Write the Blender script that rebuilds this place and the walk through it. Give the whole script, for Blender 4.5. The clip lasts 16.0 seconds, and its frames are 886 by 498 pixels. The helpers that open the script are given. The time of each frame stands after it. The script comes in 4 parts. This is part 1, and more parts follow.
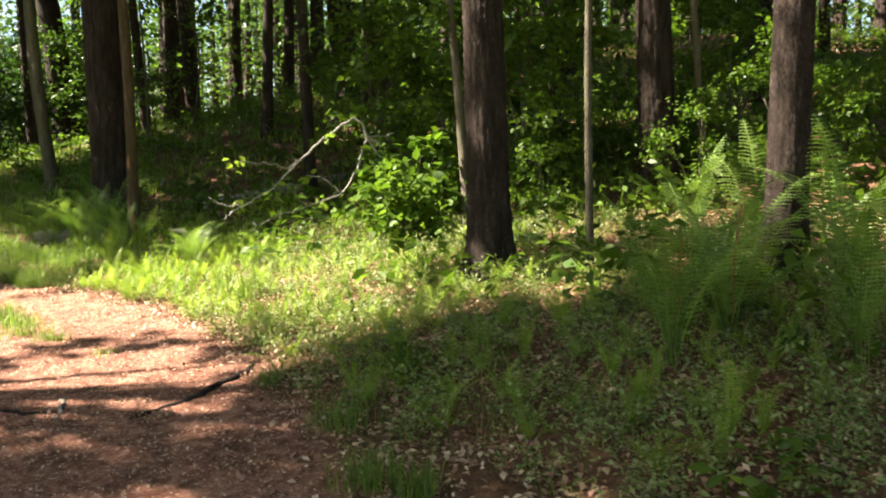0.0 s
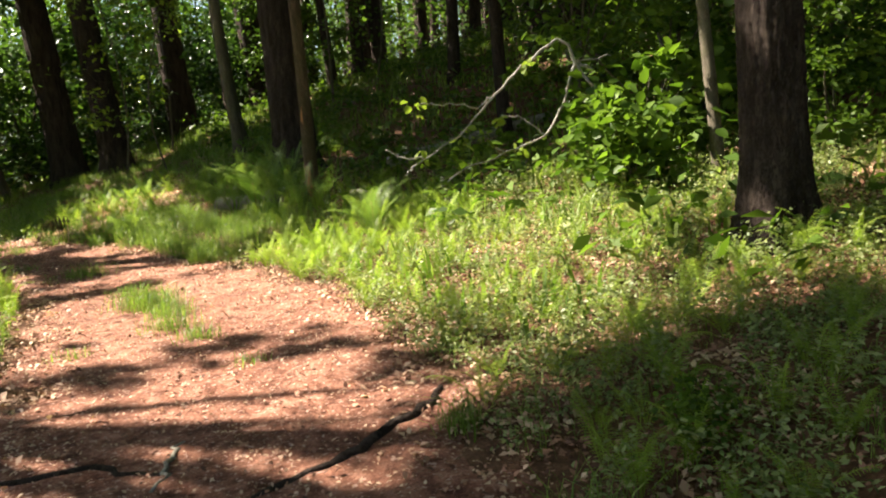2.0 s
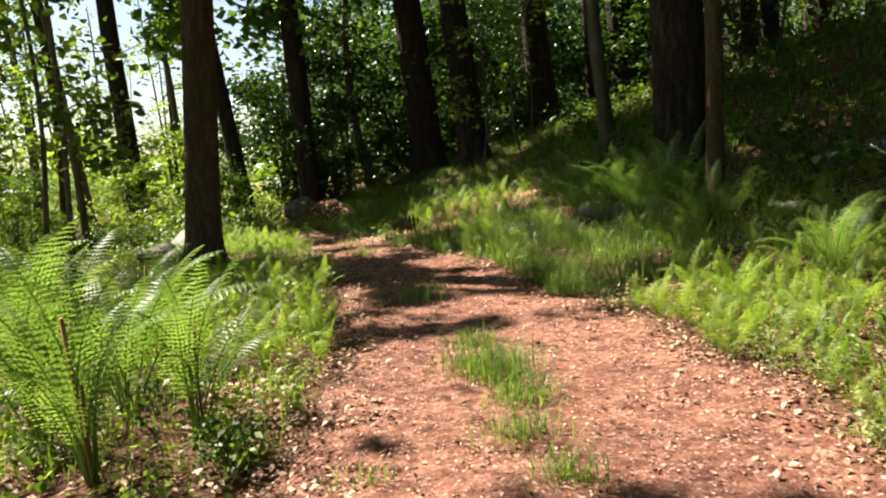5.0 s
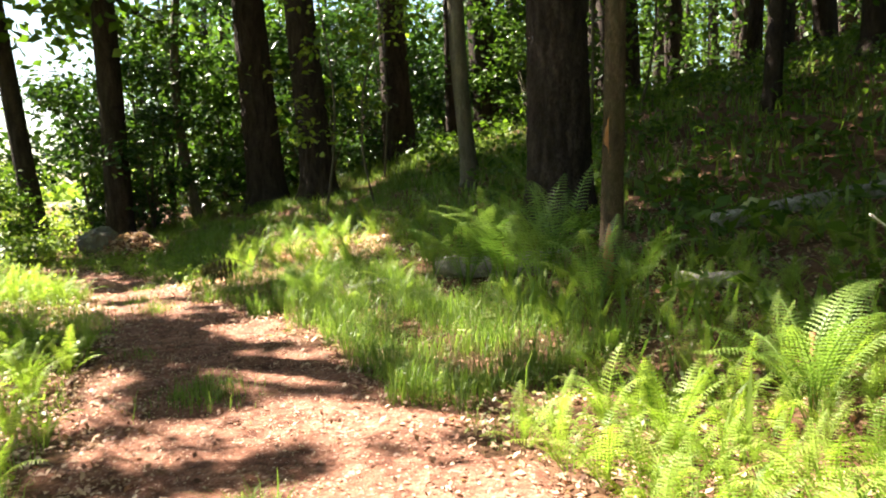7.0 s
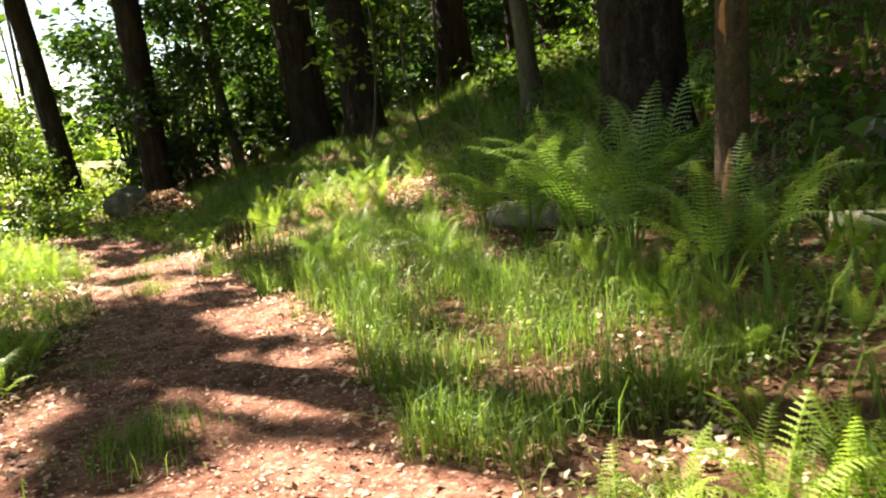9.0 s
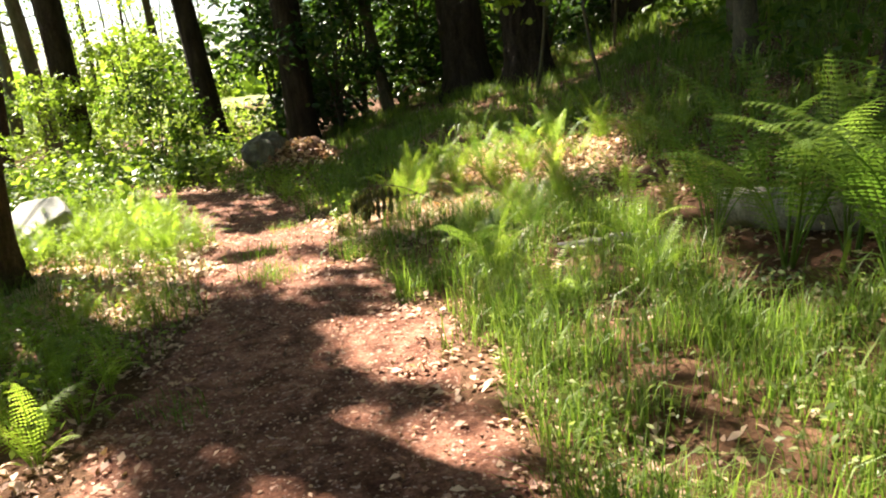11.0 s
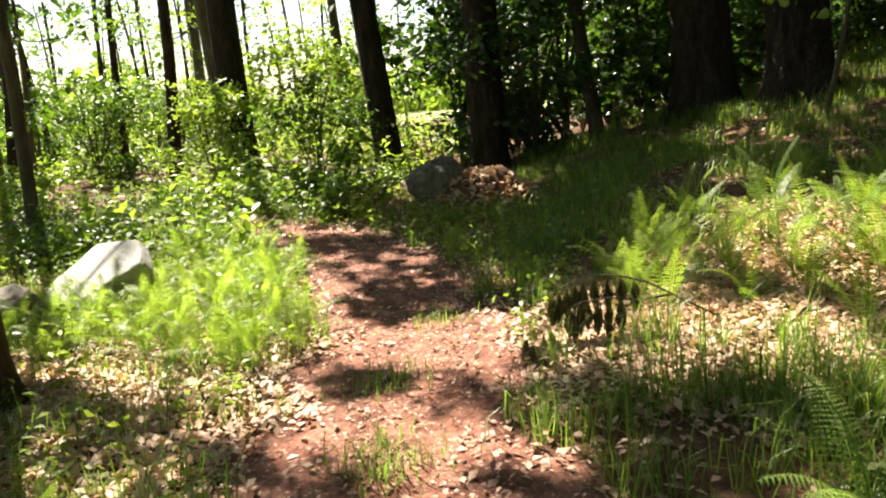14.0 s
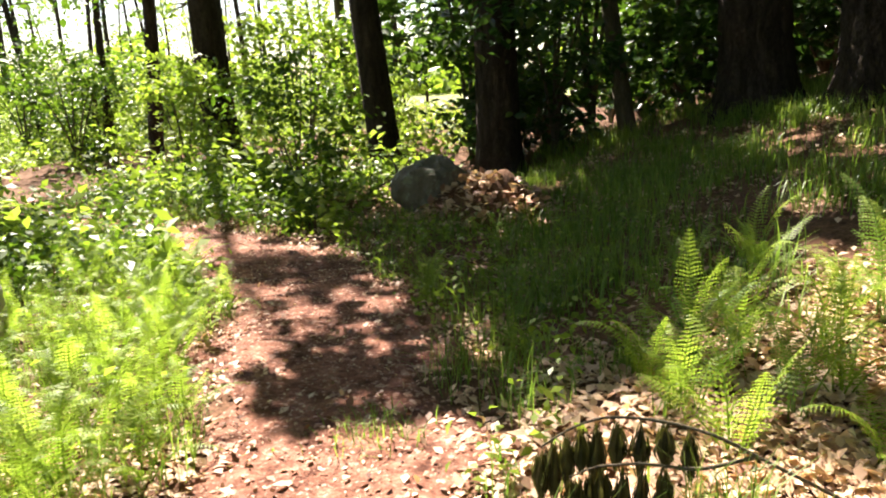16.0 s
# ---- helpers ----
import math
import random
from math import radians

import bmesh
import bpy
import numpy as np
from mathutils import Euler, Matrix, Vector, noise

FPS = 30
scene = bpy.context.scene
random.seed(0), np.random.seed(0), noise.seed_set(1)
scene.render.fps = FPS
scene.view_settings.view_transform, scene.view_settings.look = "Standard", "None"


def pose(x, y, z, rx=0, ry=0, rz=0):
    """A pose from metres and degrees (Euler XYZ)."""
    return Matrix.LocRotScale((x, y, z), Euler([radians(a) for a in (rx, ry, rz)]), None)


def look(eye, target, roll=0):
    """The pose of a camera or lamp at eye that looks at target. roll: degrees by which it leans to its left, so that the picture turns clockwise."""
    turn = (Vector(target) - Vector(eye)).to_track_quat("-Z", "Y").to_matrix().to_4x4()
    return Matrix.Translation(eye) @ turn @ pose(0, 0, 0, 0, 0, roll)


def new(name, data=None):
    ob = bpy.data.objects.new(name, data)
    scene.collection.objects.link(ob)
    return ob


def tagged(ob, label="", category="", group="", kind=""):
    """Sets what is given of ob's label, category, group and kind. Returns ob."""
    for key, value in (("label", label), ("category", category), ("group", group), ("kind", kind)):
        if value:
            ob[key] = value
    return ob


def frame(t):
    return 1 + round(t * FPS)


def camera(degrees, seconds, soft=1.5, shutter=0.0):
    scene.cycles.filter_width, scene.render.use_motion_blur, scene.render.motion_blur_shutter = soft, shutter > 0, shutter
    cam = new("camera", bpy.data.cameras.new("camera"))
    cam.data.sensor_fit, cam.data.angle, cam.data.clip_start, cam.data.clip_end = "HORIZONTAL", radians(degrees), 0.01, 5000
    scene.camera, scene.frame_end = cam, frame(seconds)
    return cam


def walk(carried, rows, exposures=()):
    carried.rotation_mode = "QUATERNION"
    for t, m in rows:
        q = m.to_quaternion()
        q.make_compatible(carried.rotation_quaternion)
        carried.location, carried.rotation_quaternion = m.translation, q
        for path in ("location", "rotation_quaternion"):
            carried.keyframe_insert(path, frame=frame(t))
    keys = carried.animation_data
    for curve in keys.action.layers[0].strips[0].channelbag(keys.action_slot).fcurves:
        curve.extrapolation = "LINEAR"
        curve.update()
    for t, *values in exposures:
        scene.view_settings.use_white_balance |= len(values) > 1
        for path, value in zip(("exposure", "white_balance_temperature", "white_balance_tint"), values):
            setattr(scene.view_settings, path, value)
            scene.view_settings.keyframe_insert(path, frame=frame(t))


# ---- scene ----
cam = camera(60.0, 16.0, soft=2.0, shutter=0.2)
PATH = [
    (0, (-1.246, -3.58, 1.574), (0.024, -2.049, 1.359), -1.1),
    (0.5, (-1.187, -3.111, 1.56), (0.069, -1.564, 1.393), -0.2),
    (1, (-0.726, -2.378, 1.446), (0.182, -0.621, 1.149), -3.2),
    (1.5, (-0.51, -2.031, 1.412), (0.373, -0.253, 1.173), -6.3),
    (2, (-0.24, -1.683, 1.434), (0.596, 0.106, 1.116), -5.1),
    (2.5, (-0.114, -1.341, 1.44), (0.719, 0.438, 1.064), -5.6),
    (3, (0.127, -0.984, 1.428), (0.891, 0.814, 1.0), -6.0),
    (3.5, (0.196, -0.447, 1.346), (0.924, 1.374, 0.954), -3.8),
    (4, (0.218, 0.187, 1.315), (0.763, 2.066, 0.904), -5.0),
    (4.5, (0.171, 0.719, 1.4), (0.35, 2.665, 0.976), -4.8),
    (5, (-0.008, 1.117, 1.416), (-0.019, 3.1, 1.161), -4.6),
    (5.2, (0.037, 1.344, 1.345), (0.082, 3.326, 1.083), -4.5),
    (7.3, (0.395, 3.581, 1.452), (0.788, 5.533, 1.26), -1.7),
    (7.5, (0.444, 3.751, 1.444), (0.851, 5.693, 1.194), -2.1),
    (8, (0.681, 4.149, 1.409), (1.069, 6.09, 1.12), -3.8),
    (8.5, (0.758, 4.595, 1.399), (1.055, 6.544, 1.062), -2.6),
    (9, (0.863, 5.053, 1.389), (1.022, 7.014, 1.029), -5.7),
    (9.5, (0.755, 5.641, 1.377), (0.682, 7.597, 0.968), -2.7),
    (9.7, (0.676, 5.829, 1.398), (0.493, 7.782, 1.007), -5.2),
    (11.8, (0.664, 7.56, 1.464), (0.353, 9.465, 0.942), -4.0),
    (12, (0.542, 7.84, 1.445), (0.118, 9.73, 0.948), -3.9),
    (12.5, (0.3, 8.355, 1.418), (-0.329, 10.187, 0.918), -6.9),
    (13, (0.226, 8.784, 1.409), (-0.432, 10.618, 0.958), -6.1),
    (13.5, (0.043, 9.173, 1.386), (-0.613, 11.011, 0.947), -3.5),
    (14, (-0.045, 9.568, 1.366), (-0.729, 11.405, 0.967), -3.9),
    (14.5, (-0.147, 9.964, 1.39), (-0.881, 11.779, 0.985), -3.6),
    (15, (-0.274, 10.348, 1.39), (-1.008, 12.168, 1.005), -6.4),
    (15.5, (-0.3, 10.768, 1.384), (-1.045, 12.585, 1.001), -3.2),
    (16, (-0.317, 11.236, 1.371), (-1.055, 13.042, 0.932), -2.4),
]
walk(cam, [(t, look(eye, target, roll)) for t, eye, target, roll in PATH], [(0, 2.62, 6850, 11), (1.5, 2.25, 6850, 11), (3.2, 1.9, 6850, 11), (4.3, 1.45, 6750, 11), (5, 1.62, 6700, 11), (7.3, 2.75, 6700, 9), (8.5, 2.55, 6800, 10), (9.5, 2.5, 6850, 11), (12.5, 2.25, 6850, 10), (14.5, 2.17, 6650, 13), (16, 2.36, 6600, 15)])

# ---- light ----
SUN_AZ, SUN_EL = math.atan2(-0.75, 0.66), radians(47)
world = bpy.data.worlds.new("sky")
scene.world = world
world.use_nodes = True
wn = world.node_tree.nodes
sky = wn.new("ShaderNodeTexSky")
sky.sky_type, sky.sun_disc = "NISHITA", False
sky.sun_elevation, sky.sun_rotation = SUN_EL, SUN_AZ
world.node_tree.links.new(sky.outputs[0], wn["Background"].inputs[0])
wn["Background"].inputs[1].default_value = 0.05
sun = new("sun", bpy.data.lights.new("sun", "SUN"))
sun.data.energy, sun.data.angle, sun.data.color = 5.0, radians(0.6), (1.0, 0.93, 0.82)
to_sun = Vector((math.sin(SUN_AZ) * math.cos(SUN_EL), math.cos(SUN_AZ) * math.cos(SUN_EL), math.sin(SUN_EL)))
sun.matrix_world = look(to_sun * 60, (0, 0, 0))

# ---- the lie of the land ----
TRAIL_Y = np.array([-9, -4, 1.5, 3.5, 5.3, 7, 9, 10.5, 12.6, 13.5, 15, 16.2, 16.9, 17.4, 17.9])
TRAIL_X = np.array([-2.2, -1.0, 0.1, 0.45, 0.45, 0.2, -0.25, -0.55, -1.4, -1.75, -2.65, -3.8, -5.2, -7.2, -10.0])
TRAIL_W = np.array([1.2, 1.2, 1.2, 1.25, 1.2, 1.05, 0.9, 0.75, 0.55, 0.6, 0.65, 0.8, 1.0, 1.2, 1.4])


def bumps(x, y, size, seed=0):
    """Smooth rolling noise from a few crossed waves, about -1 to 1."""
    r = np.random.default_rng(seed)
    out = np.zeros(np.broadcast(x, y).shape)
    for _ in range(7):
        a, p, k = r.uniform(0, 6.28), r.uniform(0, 6.28), r.uniform(0.6, 1.7) / size
        out = out + np.sin((x * math.cos(a) + y * math.sin(a)) * k * 6.28 + p)
    return out / 4.0


def smooth_ramp(d, w=0.6):
    return 0.5 * (d + np.sqrt(d * d + w * w))


def trail_mid(y):
    return np.interp(y, TRAIL_Y, TRAIL_X)


def trail_half(y):
    return np.interp(y, TRAIL_Y, TRAIL_W)


def land(x, y):
    """Height of the ground: level by the trail, a bank rising to its one side, a slow fall to the marsh."""
    x, y = np.asarray(x, float), np.asarray(y, float)
    e = np.where(y > 13.5, -1.15 - (y - 13.5) * 0.33 + np.maximum(y - 24, 0) * 0.72, trail_mid(y) + trail_half(y))
    d = x - e
    k = np.clip((y - 11) / 5, 0, 1)
    far = np.clip((np.hypot(x, y) - 45) / 60, 0, 1)
    bank = (0.19 + 0.05 * k) * smooth_ramp(d - 0.1)
    bank = np.where(bank > 7, 7 + (bank - 7) * 0.25, bank)
    low = np.clip(-0.03 * smooth_ramp(-d - 3.5), -0.6, 0)
    off = np.clip((np.abs(x - trail_mid(y)) - trail_half(y)) / 0.6, 0, 1)
    rough = (0.05 * bumps(x, y, 3.1, 3) + 0.025 * bumps(x, y, 0.9, 4)) * (0.25 + 0.75 * off)
    return bank * (1 - 0.3 * far) + low + rough


def on_land(x, y, up=0.0):
    return Vector((x, y, float(land(x, y)) + up))


def off_trail(x, y):
    """How far a place lies outside the trail's edge, with a ragged edge."""
    return np.abs(x - trail_mid(y)) - trail_half(y) + 0.16 * bumps(x, y, 1.3, 9) + 0.08 * bumps(x, y, 0.4, 10)


# ---- materials ----
def material(name):
    m = bpy.data.materials.new(name)
    m.use_nodes = True
    n = m.node_tree.nodes
    return m, n, m.node_tree.links, n["Principled BSDF"]


def coords(n, l, scale, detail=6.0, rough=0.6, kind="Object", stretch=None):
    """A noise texture at that many waves a metre."""
    tc = n.new("ShaderNodeTexCoord")
    src = tc.outputs[kind]
    if stretch:
        mp = n.new("ShaderNodeMapping")
        mp.inputs["Scale"].default_value = stretch
        l.new(src, mp.inputs[0])
        src = mp.outputs[0]
    t = n.new("ShaderNodeTexNoise")
    t.inputs["Scale"].default_value, t.inputs["Detail"].default_value, t.inputs["Roughness"].default_value = scale, detail, rough
    l.new(src, t.inputs["Vector"])
    return t


def ramp(n, l, src, stops):
    r = n.new("ShaderNodeValToRGB")
    e = r.color_ramp.elements
    while len(e) < len(stops):
        e.new(0.5)
    for s, (at, col) in zip(e, stops):
        s.position, s.color = at, (*col, 1)
    l.new(src, r.inputs[0])
    return r


def mixed(n, l, kind, fac, a, b):
    m = n.new("ShaderNodeMix")
    m.data_type, m.blend_type = "RGBA", kind
    for sock, v in ((m.inputs["Factor"], fac), (m.inputs["A"], a), (m.inputs["B"], b)):
        if isinstance(v, (int, float)):
            sock.default_value = v
        elif isinstance(v, tuple):
            sock.default_value = (*v, 1)
        else:
            l.new(v, sock)
    return m.outputs["Result"]


def bumped(n, l, bsdf, src, strength, distance):
    b = n.new("ShaderNodeBump")
    b.inputs["Strength"].default_value, b.inputs["Distance"].default_value = strength, distance
    l.new(src, b.inputs["Height"])
    l.new(b.outputs[0], bsdf.inputs["Normal"])


def earth_material(name, stops, fine, bump):
    m, n, l, b = material(name)
    big, small, grit = coords(n, l, 0.9, 4), coords(n, l, 14, 8, 0.7), coords(n, l, 70, 3)
    c1 = ramp(n, l, small.outputs[0], stops)
    c2 = ramp(n, l, grit.outputs[0], fine)
    c = mixed(n, l, "MULTIPLY", 0.8, c1.outputs[0], c2.outputs[0])
    tone = ramp(n, l, big.outputs[0], [(0.3, (0.75, 0.72, 0.7)), (0.7, (1.1, 1.08, 1.05))])
    l.new(mixed(n, l, "MULTIPLY", 1.0, c, tone.outputs[0]), b.inputs["Base Color"])
    b.inputs["Roughness"].default_value = 0.95
    b.inputs["Specular IOR Level"].default_value = 0.15
    bumped(n, l, b, small.outputs[0], bump, 0.03)
    return m


TRAIL = earth_material("trail_soil", [(0.3, (0.13, 0.056, 0.04)), (0.5, (0.3, 0.145, 0.1)), (0.7, (0.47, 0.27, 0.205))],
                       [(0.35, (0.6, 0.55, 0.52)), (0.65, (1.25, 1.2, 1.15))], 1.0)
tn, tl = TRAIL.node_tree.nodes, TRAIL.node_tree.links
base_link = tn["Principled BSDF"].inputs["Base Color"].links[0].from_socket
streak = ramp(tn, tl, coords(tn, tl, 5.5, 9, 0.75).outputs[0], [(0.36, (0.36, 0.31, 0.29)), (0.5, (0.92, 0.9, 0.9)), (0.66, (1.3, 1.3, 1.3))])
scrap = ramp(tn, tl, coords(tn, tl, 38, 3, 0.5).outputs[0], [(0.61, (0, 0, 0)), (0.66, (0.7, 0.7, 0.7))])
soil_col = mixed(tn, tl, "MULTIPLY", 1.0, base_link, streak.outputs[0])
tl.new(mixed(tn, tl, "MIX", scrap.outputs[0], soil_col, (0.62, 0.42, 0.34)), tn["Principled BSDF"].inputs["Base Color"])
SOIL = earth_material("forest_soil", [(0.3, (0.07, 0.038, 0.022)), (0.5, (0.16, 0.085, 0.052)), (0.72, (0.27, 0.155, 0.1))],
                      [(0.35, (0.6, 0.6, 0.55)), (0.65, (1.2, 1.15, 1.1))], 0.9)
MARSH = earth_material("marsh_grass", [(0.3, (0.2, 0.24, 0.08)), (0.7, (0.34, 0.36, 0.14))],
                       [(0.35, (0.8, 0.8, 0.75)), (0.65, (1.1, 1.1, 1.05))], 0.5)


def leaf_material(name, dark, light, through_light=0.5, rough=0.45, island=True):
    """A thin green surface that lets part of the light through; each leaf has a tone of its own."""
    m, n, l, b = material(name)
    if island:
        src = n.new("ShaderNodeNewGeometry").outputs["Random Per Island"]
    else:
        src = n.new("ShaderNodeObjectInfo").outputs["Random"]
    c = ramp(n, l, src, [(0.0, dark), (1.0, light)])
    patch = coords(n, l, 1.7, 3)
    tone = ramp(n, l, patch.outputs[0], [(0.3, (0.72, 0.78, 0.7)), (0.7, (1.15, 1.1, 1.0))])
    col = mixed(n, l, "MULTIPLY", 1.0, c.outputs[0], tone.outputs[0])
    l.new(col, b.inputs["Base Color"])
    b.inputs["Roughness"].default_value = rough
    b.inputs["Specular IOR Level"].default_value = 0.35
    t = n.new("ShaderNodeBsdfTranslucent")
    warm = mixed(n, l, "MULTIPLY", 1.0, col, (1.3, 1.4, 0.75))
    l.new(warm, t.inputs[0])
    mix = n.new("ShaderNodeMixShader")
    mix.inputs[0].default_value = through_light
    l.new(b.outputs[0], mix.inputs[1])
    l.new(t.outputs[0], mix.inputs[2])
    l.new(mix.outputs[0], n["Material Output"].inputs[0])
    return m


LEAF = leaf_material("leaf_green", (0.05, 0.1, 0.012), (0.13, 0.21, 0.028), 0.45)
# darkened copy of leaf_green, puts shade into the foliage behind the pines
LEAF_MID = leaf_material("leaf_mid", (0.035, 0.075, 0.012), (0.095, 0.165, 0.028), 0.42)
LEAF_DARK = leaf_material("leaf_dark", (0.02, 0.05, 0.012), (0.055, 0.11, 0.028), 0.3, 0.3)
# paler copy of leaf_green; gives the marsh thicket its sunlit look by colour
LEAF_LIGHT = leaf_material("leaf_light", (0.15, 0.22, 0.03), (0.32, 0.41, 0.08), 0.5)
FERN = leaf_material("fern_green", (0.17, 0.26, 0.035), (0.36, 0.46, 0.1), 0.5, 0.5, island=False)
FERN_TALL = leaf_material("tall_fern_green", (0.1, 0.18, 0.035), (0.27, 0.38, 0.1), 0.45, 0.45, island=False)
GRASS = leaf_material("grass_green", (0.08, 0.15, 0.022), (0.27, 0.36, 0.09), 0.45)
HERB = leaf_material("herb_green", (0.1, 0.15, 0.04), (0.4, 0.43, 0.22), 0.4)
LITTER = leaf_material("dry_leaf", (0.3, 0.14, 0.1), (0.82, 0.58, 0.45), 0.12, 0.6)
# lighter copy of dry_leaf with the bank's strong sun put into the colour
LITTER_SUNLIT = leaf_material("sunlit_dry_leaf", (0.45, 0.26, 0.18), (0.85, 0.64, 0.49), 0.15, 0.6)
DUFF = leaf_material("brown_duff", (0.1, 0.043, 0.03), (0.5, 0.26, 0.19), 0.05, 0.8)


def bark_material(name, dark, light, ridge=1.0, moss=0.0):
    m, n, l, b = material(name)
    plates = coords(n, l, 9, 6, 0.65, stretch=(1, 1, 0.22))
    fine = coords(n, l, 45, 5, 0.7, stretch=(1, 1, 0.4))
    v = n.new("ShaderNodeTexVoronoi")
    v.feature, v.inputs["Scale"].default_value = "DISTANCE_TO_EDGE", 14
    tc, mp = n.new("ShaderNodeTexCoord"), n.new("ShaderNodeMapping")
    mp.inputs["Scale"].default_value = (1, 1, 0.2)
    l.new(tc.outputs["Object"], mp.inputs[0])
    warp = mixed(n, l, "ADD", 0.25, mp.outputs[0], fine.outputs[1])
    l.new(warp, v.inputs["Vector"])
    crack = ramp(n, l, v.outputs["Distance"], [(0.0, (0.25, 0.25, 0.25)), (0.12, (1, 1, 1))])
    c = ramp(n, l, plates.outputs[0], [(0.3, dark), (0.7, light)])
    col = mixed(n, l, "MULTIPLY", 0.75, c.outputs[0], crack.outputs[0])
    g = ramp(n, l, fine.outputs[0], [(0.3, (0.7, 0.7, 0.7)), (0.7, (1.2, 1.2, 1.2))])
    col = mixed(n, l, "MULTIPLY", 0.8, col, g.outputs[0])
    if moss:
        mm = ramp(n, l, coords(n, l, 2.3, 6, 0.7).outputs[0], [(0.5 - 0.15 * moss, (0, 0, 0)), (0.62, (moss, moss, moss))])
        col = mixed(n, l, "MIX", mm.outputs[0], col, (0.075, 0.09, 0.03))
    l.new(col, b.inputs["Base Color"])
    b.inputs["Roughness"].default_value = 0.95
    b.inputs["Specular IOR Level"].default_value = 0.12
    h = mixed(n, l, "MULTIPLY", 1.0, crack.outputs[0], fine.outputs[0])
    bumped(n, l, b, h, ridge, 0.03)
    return m


BARK = bark_material("bark_pine", (0.036, 0.026, 0.02), (0.115, 0.085, 0.07), 1.0)
BARK_OAK = bark_material("bark_oak", (0.085, 0.058, 0.036), (0.22, 0.155, 0.1), 0.9, 0.35)
BARK_THIN = bark_material("bark_sapling", (0.085, 0.07, 0.05), (0.2, 0.17, 0.125), 0.4, 0.3)
DEAD = bark_material("dead_wood", (0.3, 0.27, 0.23), (0.55, 0.51, 0.45), 0.3)
LOGWOOD = bark_material("log_bark", (0.27, 0.235, 0.19), (0.6, 0.55, 0.47), 0.5, 0.4)
ROT = bark_material("rotten_wood", (0.16, 0.11, 0.05), (0.55, 0.43, 0.2), 0.9, 0.4)
NEEDLE_OLD = leaf_material("withered_needles", (0.04, 0.037, 0.014), (0.13, 0.12, 0.045), 0.25, 0.6)


def stone_material(name, a, b_):
    m, n, l, b = material(name)
    t, f = coords(n, l, 3.2, 8, 0.65), coords(n, l, 40, 5, 0.7)
    c = ramp(n, l, t.outputs[0], [(0.3, a), (0.7, b_)])
    lich = ramp(n, l, coords(n, l, 7, 6, 0.7).outputs[0], [(0.55, (0, 0, 0)), (0.63, (0.6, 0.6, 0.6))])
    col = mixed(n, l, "MIX", lich.outputs[0], c.outputs[0], (0.3, 0.32, 0.24))
    g = ramp(n, l, f.outputs[0], [(0.3, (0.75, 0.75, 0.75)), (0.7, (1.2, 1.2, 1.2))])
    l.new(mixed(n, l, "MULTIPLY", 0.8, col, g.outputs[0]), b.inputs["Base Color"])
    b.inputs["Roughness"].default_value = 0.85
    bumped(n, l, b, f.outputs[0], 0.6, 0.02)
    return m


STONE = stone_material("granite", (0.3, 0.29, 0.26), (0.5, 0.48, 0.43))


# ---- mesh helpers ----
def mesh_of(name, verts, faces, mats, smooth=False, mat_index=None):
    me = bpy.data.meshes.new(name)
    verts, faces = np.asarray(verts, np.float32), np.asarray(faces, np.int32)
    k = faces.shape[1]
    me.vertices.add(len(verts))
    me.vertices.foreach_set("co", verts.ravel())
    me.loops.add(faces.size)
    me.loops.foreach_set("vertex_index", faces.ravel())
    me.polygons.add(len(faces))
    me.polygons.foreach_set("loop_start", np.arange(0, faces.size, k, dtype=np.int32))
    if smooth:
        me.polygons.foreach_set("use_smooth", np.ones(len(faces), bool))
    for m in mats:
        me.materials.append(m)
    if mat_index is not None:
        me.polygons.foreach_set("material_index", np.asarray(mat_index, np.int32))
    me.update(calc_edges=True)
    return me


def part(name, me, parent, label=""):
    ob = new(name, me)
    ob.parent = parent
    return tagged(ob, label)


def tube(points, radii, sides=8, wobble=0.0, seed=0, cap=True):
    """Vertices and quads of a bent, tapering round bar."""
    r = np.random.default_rng(seed)
    sides += sides % 2
    pts, radii = np.asarray(points, float), np.asarray(radii, float)
    ahead = np.gradient(pts, axis=0)
    ahead /= np.linalg.norm(ahead, axis=1)[:, None] + 1e-9
    ref = np.array([0.0, 0, 1]) if abs(ahead[:, 2].mean()) < 0.8 else np.array([1.0, 0, 0])
    u = np.cross(ahead, ref)
    u /= np.linalg.norm(u, axis=1)[:, None] + 1e-9
    v = np.cross(ahead, u)
    a = np.linspace(0, 2 * np.pi, sides, endpoint=False)
    rad = radii[:, None] * (1 + wobble * r.standard_normal((len(pts), sides)))
    vs = (pts[:, None] + rad[..., None] * (np.cos(a)[None, :, None] * u[:, None] + np.sin(a)[None, :, None] * v[:, None])).reshape(-1, 3)
    i, j = np.meshgrid(np.arange(len(pts) - 1), np.arange(sides), indexing="ij")
    k = (j + 1) % sides
    fs = np.stack([i * sides + j, i * sides + k, (i + 1) * sides + k, (i + 1) * sides + j], -1).reshape(-1, 4)
    if cap:
        for row, flip in ((0, True), (len(pts) - 1, False)):
            c = len(vs)
            vs = np.vstack([vs, pts[row]])
            ring = row * sides + np.arange(sides)
            nxt = row * sides + (np.arange(sides) + 1) % sides
            # two rim edges a quad, so that the cap closes without loose triangles
            q = np.stack([ring[0::2], nxt[0::2], nxt[1::2], np.full(len(ring[0::2]), c)], -1)
            fs = np.vstack([fs, q[:, ::-1] if flip else q])
    return vs, fs


def joined(pieces):
    vs, fs, n = [], [], 0
    for v, f in pieces:
        vs.append(v)
        fs.append(np.asarray(f) + n)
        n += len(v)
    return np.vstack(vs), np.vstack(fs)


